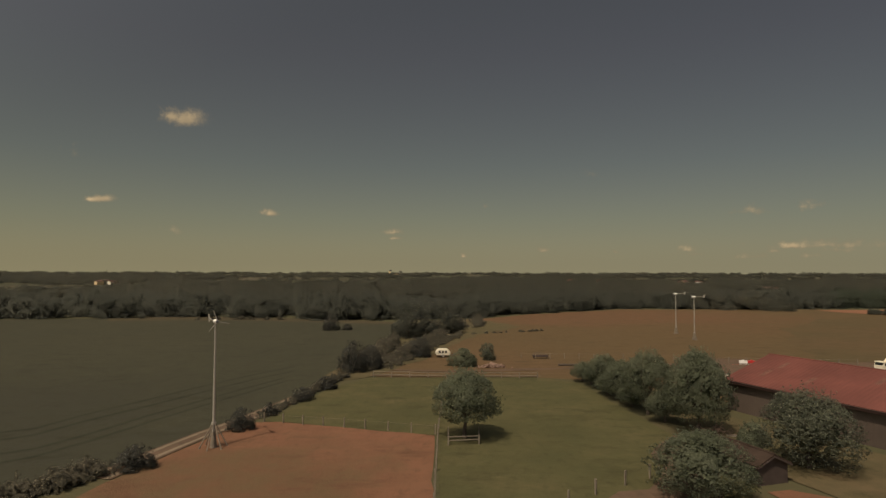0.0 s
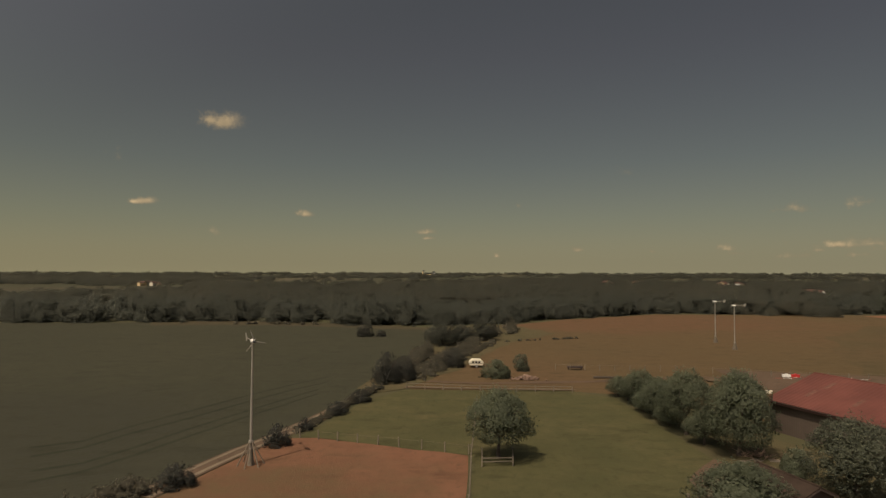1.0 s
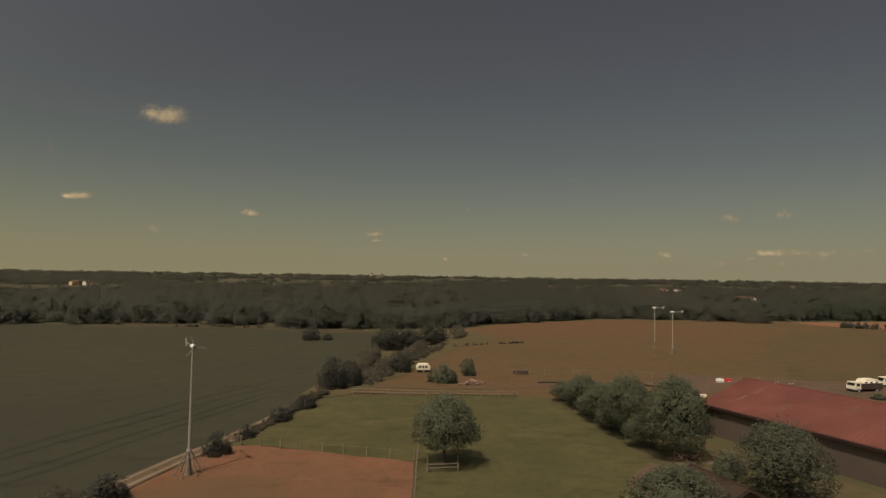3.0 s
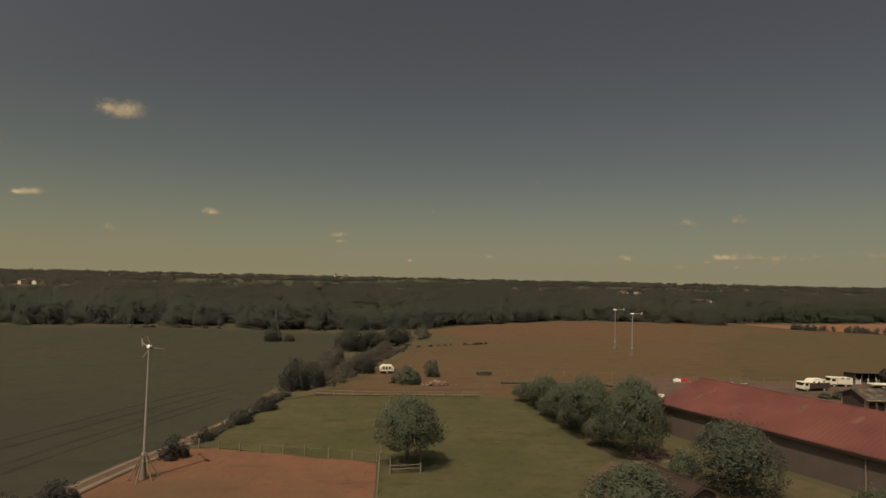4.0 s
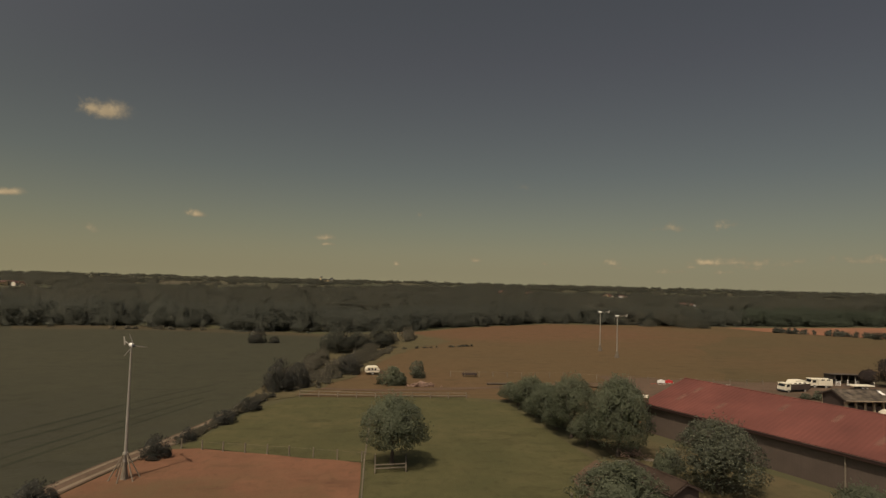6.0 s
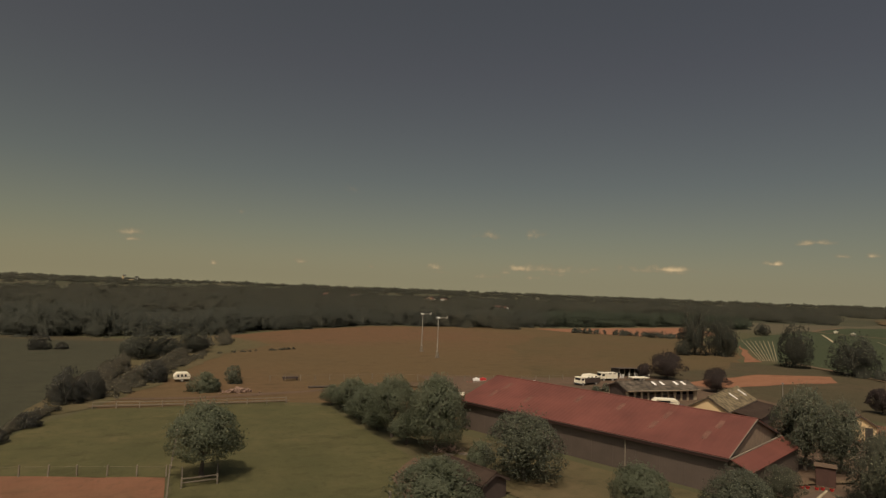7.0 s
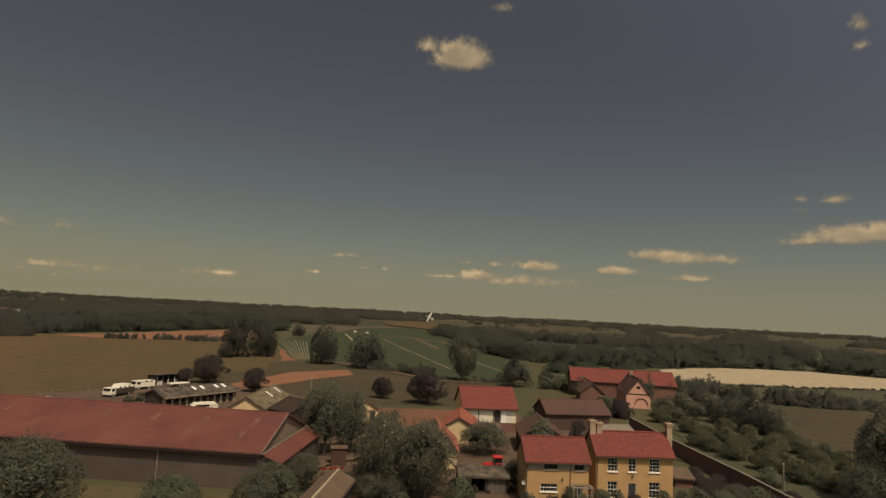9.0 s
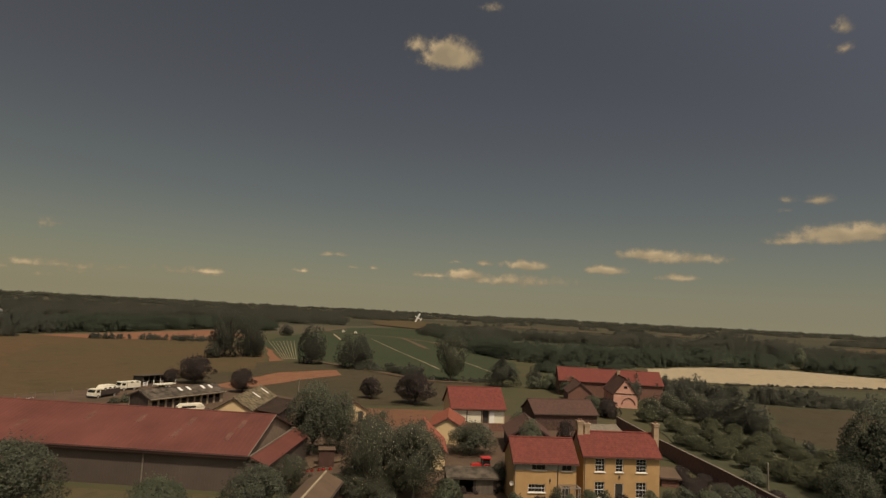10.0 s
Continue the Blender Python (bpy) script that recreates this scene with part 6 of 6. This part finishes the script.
def caravan(name, x, y, turn, L, H, label, category="caravan", windows=3):
    """A rounded towing caravan or horse trailer."""
    ob = thing(name, pose(x, y, 0, 0, 0, turn), label, category)
    out = [(0.0, 0.55), (L - 0.2, 0.55), (L, 1.0), (L - 0.05, H - 0.5), (L - 0.5, H), (0.55, H), (0.1, H - 0.4), (-0.05, 1.1)]
    bm = prism(out, 0, 2.1)
    bmesh.ops.bevel(bm, geom=bm.edges[:], offset=0.06, segments=2, affect="EDGES")
    part("body", bm, M_OFFWHITE, ob, "cream body")
    for k in range(windows):
        x0 = 0.5 + (L - 1.0) * k / windows
        w = part("window", boxes((x0, x0 + (L - 1.4) / windows * 0.75, -0.012, -0.002, H * 0.6, H * 0.84)), M_GLASS, ob)
    part("door", boxes((L * 0.62, L * 0.62 + 0.6, 2.102, 2.115, 0.62, H - 0.15)), M_WHITE, ob)
    part("stripe", boxes((0.1, L - 0.1, -0.01, -0.002, 0.95, 1.03)), M_BLUE, ob)
    part("drawbar", boxes((L, L + 1.1, 0.98, 1.12, 0.45, 0.55)), M_DARKSTEEL, ob)
    part("jockey_leg", boxes((L + 0.85, L + 0.93, 1.0, 1.08, 0.0, 0.5)), M_DARKSTEEL, ob)
    for yy in (0.1, 2.0):
        wheel(ob, L * 0.48, yy, 0.33, 0.2)
    return ob


def lorry(x, y, turn, label, L=6.6, H=3.0, body=None):
    """A horse lorry with a cab, a luton over it and a box body."""
    body = body or M_OFFWHITE
    ob = thing("horse_lorry", pose(x, y, 0, 0, 0, turn), label, "lorry")
    ob.matrix_basis = ob.matrix_basis @ Matrix.Diagonal((0.92, 0.92, 0.78, 1))
    part("chassis", boxes((0.2, L - 0.1, 0.3, 2.0, 0.5, 0.75)), M_DARKSTEEL, ob)
    part("box_body", soft_box(1.75, L, 0, 2.3, 0.75, H - 0.12, 0.06, 2), body, ob, "horse box body")
    part("box_roof", soft_box(1.7, L + 0.04, -0.04, 2.34, H - 0.116, H, 0.05, 2), M_OFFWHITE, ob, "cream box roof")
    cab = prism([(0.0, 0.6), (1.7, 0.6), (1.7, 2.3), (0.45, 2.3), (0.05, 1.5)], 0.1, 2.2)
    bmesh.ops.bevel(cab, geom=cab.edges[:], offset=0.07, segments=2, affect="EDGES")
    cb = part("cab", cab, M_OFFWHITE, ob, "cream cab")
    part("windscreen", prism([(0.06, 1.56), (0.42, 2.2), (0.4, 2.21), (0.04, 1.57)], 0.28, 2.02), M_GLASS, cb)
    for yy in (0.088, 2.2):
        part("side_window", boxes((0.5, 1.3, yy, yy + 0.012, 1.5, 2.1)), M_GLASS, cb)
    part("bumper", soft_box(-0.12, 0.04, 0.12, 2.18, 0.45, 0.75, 0.04, 1), M_DARKSTEEL, cb)
    for yy in (0.3, 1.8):
        part("headlight", soft_box(-0.06, -0.002, yy, yy + 0.22, 0.85, 1.02, 0.02, 1), M_WHITE, cb)
    part("luton", soft_box(0.25, 1.74, 0.05, 2.25, 2.32, H, 0.12, 2), M_OFFWHITE, ob)
    for k in range(3):
        part("side_window", boxes((2.4 + 1.3 * k, 3.1 + 1.3 * k, -0.012, -0.002, 2.1, 2.5)), M_GLASS, ob)
    for xx in (0.95, L - 1.5):
        for yy in (0.15, 2.15):
            wheel(ob, xx, yy, 0.42, 0.26)
    return ob


caravan("caravan", 0.8, 127.6, 6, 3.0, 1.75, "cream touring caravan parked by the bushes")
lorry(82.6, 108.4, 10, "horse lorry with a cream cab and roof and brown sides", 7.0, 2.25, M_TIMBER)
lorry(92.6, 114.0, -8, "cream horse lorry parked by the field shelter", 5.0, 2.4)
caravan("caravan", 87.6, 112.5, 8, 3.6, 1.75, "cream caravan parked behind a horse lorry")
caravan("horse_trailer", 81.6, 85.2, -28, 4.6, 1.5, "white horse trailer in front of the stables", "trailer", 1)
flat = thing("flat_trailer", pose(100.5, 112.0, 0, 0, 0, -8), "pale flatbed trailer in the yard", "trailer")
part("bed", soft_box(0, 4.6, 0, 2.0, 0.75, 0.95, 0.03, 1), M_OFFWHITE, flat)
part("drawbar", boxes((-1.2, 0, 0.93, 1.07, 0.6, 0.72)), M_DARKSTEEL, flat)
for xx in (2.0, 2.9):
    for yy in (0.0, 2.0):
        wheel(flat, xx, yy, 0.36, 0.22)
# open field shelter
shel = thing("field_shelter", pose(102.4, 119.0, 0, 0, 0, -6) @ Matrix.Diagonal((0.72, 0.9, 0.72, 1)), "dark blue-grey open-fronted field shelter", "shelter")
part("roof", prism([(-0.4, 2.9), (4.2, 2.5), (4.2, 2.6), (-0.4, 3.02)], -0.3, 8.8, "x"), M_BLUE, shel, "blue-grey sheet roof")
part("back_wall", boxes((0, 8.5, 3.8, 3.95, 0, 2.5)), M_BLUE, shel)
for a in (0.0, 8.4):
    part("side_wall", boxes((a, a + 0.1, 0.1, 3.8, 0, 2.55)), M_BLUE, shel)
for k in range(5):
    part("post", boxes((0.1 + 2.05 * k, 0.24 + 2.05 * k, 0, 0.12, 0, 2.86)), M_POST, shel)
for k in range(4):
    part("hay_bale", soft_box(0.6 + 1.9 * k, 1.9 + 1.9 * k, 1.6, 2.6, 0, 0.9, 0.1, 2), M_POST, shel)

# red tractor
tr = thing("tractor", pose(75.9, 25.7, 0, 0, 0, -58) @ Matrix.Scale(0.72, 4), "red farm tractor with a red cab roof", "tractor")
bon = prism([(-2.3, 0.85), (-2.3, 1.4), (-2.1, 1.55), (-0.4, 1.7), (-0.4, 0.85)], -0.4, 0.4)
bmesh.ops.bevel(bon, geom=bon.edges[:], offset=0.06, segments=2, affect="EDGES")
part("bonnet", bon, M_RED, tr, "red bonnet")
part("chassis", boxes((-2.2, 1.1, -0.28, 0.28, 0.5, 0.845)), M_DARKSTEEL, tr)
cb = part("cab", soft_box(-0.33, 0.99, -0.66, 0.64, 0.9, 2.45, 0.05, 1), M_GLASS, tr, "dark glazed cab")
for x in (-0.37, 0.97):
    for y in (-0.72, 0.64):
        part("cab_post", boxes((x, x + 0.08, y, y + 0.08, 0.9, 2.5)), M_DARKSTEEL, cb)
part("cab_roof", soft_box(-0.55, 1.25, -0.85, 0.85, 2.504, 2.75, 0.09, 2), M_RED, tr, "red cab roof")
for y in (-1.02, 0.62):
    part("mudguard", prism([(-0.2, 1.35), (0.1, 1.68), (0.9, 1.68), (1.2, 1.35), (1.15, 1.3), (0.86, 1.6), (0.14, 1.6), (-0.15, 1.3)], y, y + 0.4), M_RED, tr, "red mudguard")
for x, y, r, w in ((0.5, -0.82, 0.78, 0.42), (0.5, 0.82, 0.78, 0.42), (-1.75, -0.7, 0.48, 0.28), (-1.75, 0.7, 0.48, 0.28)):
    wheel(tr, x, y, r, w)
part("exhaust", rod(bmesh.new(), (-1.0, 0.3, 1.6), (-1.0, 0.3, 2.4), 0.04, 0.04, 8), M_DARKSTEEL, tr)

# ---------- loose things ----------
rub = bmesh.new()
rr = random.Random(8)
for k in range(260):
    a, d = rr.random() * math.tau, abs(rr.gauss(0, 0.5))
    x, y = 2.6 * d * math.cos(a), 1.1 * d * math.sin(a)
    z = max(0.0, 0.75 - 0.6 * d) * rr.random()
    s = rr.uniform(0.08, 0.32)
    b = bmesh.ops.create_cube(rub, size=1.0, matrix=pose(x, y, z + s * 0.4, rr.uniform(0, 90), rr.uniform(0, 90), rr.uniform(0, 180)) @ Matrix.Diagonal((s * 1.8, s, s * 0.7, 1)))
tagged(put_mesh("rubble_heap", rub, M_RUBBLE), "heap of pale broken bricks and rubble", "rubble", kind="stuff").location = (11.4, 114.2, 0.02)
feeder = thing("hay_feeder", pose(21.3, 126.2, 0, 0, 0, 0), "dark timber hay feeder by the tape fence", "feeder")
part("tray", prism([(0, 0.35), (3.0, 0.35), (3.2, 0.75), (-0.2, 0.75)], 0, 0.9), M_TIMBER, feeder)
for x in (0.1, 2.8):
    for y in (0.05, 0.75):
        part("leg", boxes((x, x + 0.1, y, y + 0.1, 0, 0.36)), M_TIMBER, feeder)
for k in range(7):
    part("rack_bar", boxes((0.1 + 0.46 * k, 0.15 + 0.46 * k, 0.42, 0.47, 0.752, 1.35)), M_POST, feeder)
for x, mat, text in ((61.6, M_WHITE, "white plastic jump block lying on the grass"), (63.3, M_RED, "red plastic jump block lying on the grass")):
    jb = thing("jump_block", pose(x, 119.2, 0, 0, 0, -12), text, "jump block")
    part("block", soft_box(0, 1.5, 0, 0.5, 0, 0.6, 0.06, 2), mat, jb)
    part("pole_cup", soft_box(0.55, 0.95, 0.05, 0.45, 0.604, 0.75, 0.04, 1), mat, jb)
jr = random.Random(4)
for k in range(9):
    x, y = 59.5 + 1.9 * k + jr.uniform(-0.4, 0.4), 118.6 - 0.12 * k + jr.uniform(-0.8, 0.8)
    jp = thing("jump_pole", pose(x, y, 0.06, 0, 0, jr.uniform(-25, 25)), "painted wooden jump pole lying on the grass", "jump pole", "jump poles on the ground")
    part("pole", rod(bmesh.new(), (0, 0, 0), (1.5, 0, 0), 0.06, 0.06, 8), M_WHITE if k % 3 else M_RED, jp)
    part("end_band", rod(bmesh.new(), (1.502, 0, 0), (1.9, 0, 0), 0.062, 0.062, 8), M_RED if k % 3 else M_WHITE, jp)
wing0 = None
for k, (x, y, a) in enumerate([(98.2, 115.8, 20), (100.6, 116.6, -15), (103.0, 116.2, 40), (105.4, 116.8, 5), (107.6, 115.6, -30)]):
    m = pose(x, y, 0, 0, 0, a)
    if wing0 is None:
        wing0 = thing("jump_wing", m, "white slatted jump stand stored beside the shelter", "jump stand", "jump stands by the shelter")
        for px0 in (0.0, 0.9):
            part("upright", boxes((px0, px0 + 0.08, -0.04, 0.04, 0.06, 1.5 - 0.35 * (px0 > 0))), M_WHITE, wing0)
            part("foot", boxes((px0 - 0.02, px0 + 0.1, -0.35, 0.35, 0, 0.058)), M_WHITE, wing0)
        for j in range(4):
            part("slat", boxes((0.082, 0.898, -0.015, 0.015, 0.2 + 0.25 * j, 0.3 + 0.25 * j)), M_WHITE, wing0)
    else:
        copy_thing(wing0, m)
tank = thing("water_trough", pose(50.4, 103.2, 0, 0, 0, -20), "white water trough in the grass behind the barn", "trough")
part("tub", soft_box(0, 1.1, 0, 0.6, 0.06, 0.55, 0.06, 2), M_OFFWHITE, tank)
for x in (0.1, 0.85):
    part("foot", boxes((x, x + 0.15, 0.08, 0.52, 0, 0.062)), M_STEEL, tank)
for k, (x, y, a) in enumerate([(29.6, 65.2, 10), (31.2, 65.6, 35), (32.6, 65.9, -15)]):
    pal = thing("timber_pallet", pose(x, y, 0, 0, 0, a), "pale weathered timber pallet on the ground", "pallet", "pallets beside the shed")
    for j in range(5):
        part("slat", boxes((0, 1.1, 0.23 * j, 0.23 * j + 0.13, 0.1, 0.124)), M_POST, pal)
    for j in range(3):
        part("bearer", boxes((0.48 * j, 0.48 * j + 0.1, 0, 1.05, 0, 0.098)), M_POST, pal)
heap = bmesh.new()
hr = random.Random(12)
for k in range(70):
    a, d = hr.random() * math.tau, abs(hr.gauss(0, 0.9))
    p = Vector((1.6 * d * math.cos(a), 0.9 * d * math.sin(a), hr.uniform(0.03, 0.5)))
    q = p + Vector((hr.uniform(-1.1, 1.1), hr.uniform(-0.9, 0.9), hr.uniform(-0.1, 0.7)))
    rod(heap, p, q, 0.035, 0.012, 5)
tagged(put_mesh("brush_heap", heap, M_RUBBLE), "heap of pale cut branches beside the trees", "branches", kind="stuff").location = (32.2, 67.5, 0.0)
for x, y, s, tall in [(84.0, 101.0, 0.8, 0.8), (81.8, 102.0, 0.6, 0.7)]:
    plant("bushdark", x, y, s, tall, None, "dark bush between the lorry and the stables")
log = thing("jump_log", pose(24.5, 116.4, 0, 0, 0, 2), "dark log lying in the pasture", "log")
part("log", rod(bmesh.new(), (0, 0, 0.22), (4.6, 0, 0.2), 0.24, 0.2, 10), M_BARK, log)
for k, (x, y) in enumerate([(113.6, 83.2)]):
    lp = thing("yard_lamp", pose(x, y, 0), "slim yard lamp post", "lamp post")
    part("post", rod(bmesh.new(), (0, 0, 0), (0, 0, 3.6), 0.06, 0.05, 8), M_STEEL, lp)
    part("lantern", soft_box(-0.18, 0.18, -0.18, 0.18, 3.6, 3.85, 0.05, 2), M_STEEL, lp)
for k in range(5):
    x, y = 63.0 + 0.6 * k, 43.9 - 0.42 * k + 0.2 * (k % 2)
    pot = thing("flower_pot", pose(x, y, 0), "small orange flower pot on the path", "flower pot", "pots along the path")
    part("pot", lathe([(0.14, 0), (0.2, 0.3), (0.23, 0.32), (0.23, 0.36)], 12), M_RED, pot)
    part("flowers", boxes((-0.12, 0.12, -0.12, 0.12, 0.364, 0.5)), M_LEAF, pot)

# model aeroplane in flight over the yard, banked steeply
span, nose = Vector((0.1, -0.45, 0.89)).normalized(), Vector((-0.4, 0.8, 0.45))
nose = (nose - span * nose.dot(span)).normalized()
top = span.cross(nose)
BANK = Matrix(((span.x, nose.x, top.x, 95.0), (span.y, nose.y, top.y, 45.4), (span.z, nose.z, top.z, 19.2), (0, 0, 0, 1)))
ap = thing("model_aeroplane", BANK, "white high-wing model aeroplane banking in flight", "model aeroplane")
fus = lathe([(0.03, -0.62), (0.07, -0.55), (0.085, -0.2), (0.07, 0.2), (0.03, 0.62)], 10)
bmesh.ops.rotate(fus, verts=fus.verts[:], cent=(0, 0, 0), matrix=Euler((radians(90), 0, 0)).to_matrix())
part("fuselage", fus, M_WHITE, ap, "white fuselage")
part("wing", soft_box(-0.85, 0.85, -0.02, 0.26, 0.085, 0.12, 0.015, 1), M_WHITE, ap, "white straight wing")
part("tailplane", soft_box(-0.3, 0.3, -0.62, -0.48, 0.02, 0.04, 0.008, 1), M_WHITE, ap)
part("fin", prism([(-0.66, 0.03), (-0.46, 0.03), (-0.54, 0.26), (-0.64, 0.26)], -0.012, 0.012, "x"), M_WHITE, ap)
part("propeller", boxes((-0.17, 0.17, 0.63, 0.645, -0.02, 0.02)), M_DARKSTEEL, ap)
for x in (-0.16, 0.16):
    part("wheel", rod(bmesh.new(), (x, 0.25, -0.2), (x + 0.03, 0.25, -0.2), 0.05, 0.05, 10), M_TYRE, ap)
    part("wheel_leg", rod(bmesh.new(), (0, 0.25, -0.06), (x, 0.25, -0.2), 0.012, 0.012, 5), M_STEEL, ap)

# villages and works seen far away
vr = random.Random(21)


def far_house(x, y, turn, L, W, e, r, wall, roof):
    ob = thing("distant_house", pose(x, y, far_height(x, y), 0, 0, turn), "small pale distant house among trees", "house", "distant village")
    part("wall", prism([(0, -2), (W, -2), (W, e), (W / 2, r - 0.1), (0, e)], 0, L, "x"), wall, ob)
    part("roof", prism([(-0.4, e - 0.2), (W / 2, r), (W + 0.4, e - 0.2), (W + 0.4, e + 0.1), (W / 2, r + 0.3), (-0.4, e + 0.1)], -0.3, L + 0.3, "x"), roof, ob)
    for k in range(3):
        part("window", boxes((L * (0.15 + 0.3 * k), L * (0.15 + 0.3 * k) + 1.1, -0.06, -0.004, 1.0, 2.3)), M_GLASS, ob)


for a, d, n, s in ((-29.4, 960, 7, 22), (13.8, 955, 5, 18), (23.8, 955, 6, 20), (29.3, 640, 6, 9), (52, 1900, 4, 70), (66, 2000, 4, 80)):
    f = 0.72 if d < 700 else 1.0
    for k in range(n):
        az, dd = radians(a + vr.gauss(0, s / d * 40)), d * vr.uniform(0.94, 1.1)
        far_house(dd * math.sin(az), dd * math.cos(az), vr.uniform(0, 360), vr.uniform(7, 11) * f, 6 * f, vr.uniform(3, 5) * f, vr.uniform(5.5, 7) * f, vr.choice((M_OFFWHITE, M_CREAM, M_WHITE, M_STABLE)), M_TILE_DARK)
plant_az, plant_d = radians(-3.7), 2600
wx, wy = plant_d * math.sin(plant_az), plant_d * math.cos(plant_az)
works = thing("distant_works", pose(wx, wy, far_height(wx, wy) + 2, 0, 0, 3.7), "pale industrial works with a tower on the horizon", "factory")
part("hall", soft_box(-24, 24, 0, 18, -8, 5, 0.5, 1), M_CREAM, works), part("tower", soft_box(-24, -18, -6, -1, -8, 18, 0.4, 1), M_CREAM, works, "tall pale tower")
part("tower_head", soft_box(-22, -12, -8, 0, 18, 22, 0.4, 1), M_DARKSTEEL, works), part("silo", soft_box(20, 32, 2, 12, 14, 18, 0.4, 1), M_DARKSTEEL, works)
part("silo_leg", boxes((22, 24, 4, 6, 8, 14.2), (28, 30, 4, 6, -8, 14.2)), M_WHITE, works)
# Pale vehicles by the field road, built as scaled-down house shapes.
for x, y in ((437, 278), (424, 258)):
    far_house(x, y, 20, 3.4, 1.8, 1.2, 1.7, M_OFFWHITE, M_OFFWHITE)

for key, x, y, s, tall in [("bushdark", 166, 33, 1.5, 1.2), ("bush", 175, 40, 1.6, 1.0), ("bushdark", 172, 44, 1.3, 1.0), ("bush", 163, 30, 1.0, 1.1), ("dark", 141, 22.5, 0.55, 0.7), ("dark", 138, 25.5, 0.45, 0.6)]:
    plant(key, x, y, s, tall, None, "dark growth round the neighbouring farm")
plant("blossom", 108.5, 30.2, 0.8, 0.75, 70, "leafy shrub with pale blossom before the brown barn")
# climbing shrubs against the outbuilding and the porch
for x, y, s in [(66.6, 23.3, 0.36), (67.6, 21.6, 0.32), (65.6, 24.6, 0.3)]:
    plant("bush_copper_or_shade", x, y, s, 1.1, None, "reddish flowering shrub against the outbuilding")
for key, x, y, s, tall in [("bush", 68.6, 11.0, 0.62, 1.15), ("loose", 69.6, 9.4, 0.24, 1.0), ("bush_copper_or_shade", 70.6, 7.7, 0.55, 1.0), ("bush", 72.2, 5.0, 0.6, 1.2), ("loose", 73.3, 3.0, 0.25, 1.05), ("bushdark", 74.6, 1.4, 0.8, 1.0), ("bush", 66.9, 12.6, 0.5, 1.2), ("bush_copper_or_shade", 65.2, 15.6, 0.5, 1.0), ("bushdark", 63.6, 17.8, 0.6, 1.0)]:
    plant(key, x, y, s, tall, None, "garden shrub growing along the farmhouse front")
plant("bush_copper_or_shade", 102.6, 20.6, 0.85, 1.5, 0, "dark purple climbing shrub before the brown barn")
plant("loose", 66.7, 14.1, 0.24, 1.15, 40, "grey climbing shrub beside the porch")
plant("loose", 69.6, 10.9, 0.24, 0.8, 140, "grey-green shrub below the house wall")
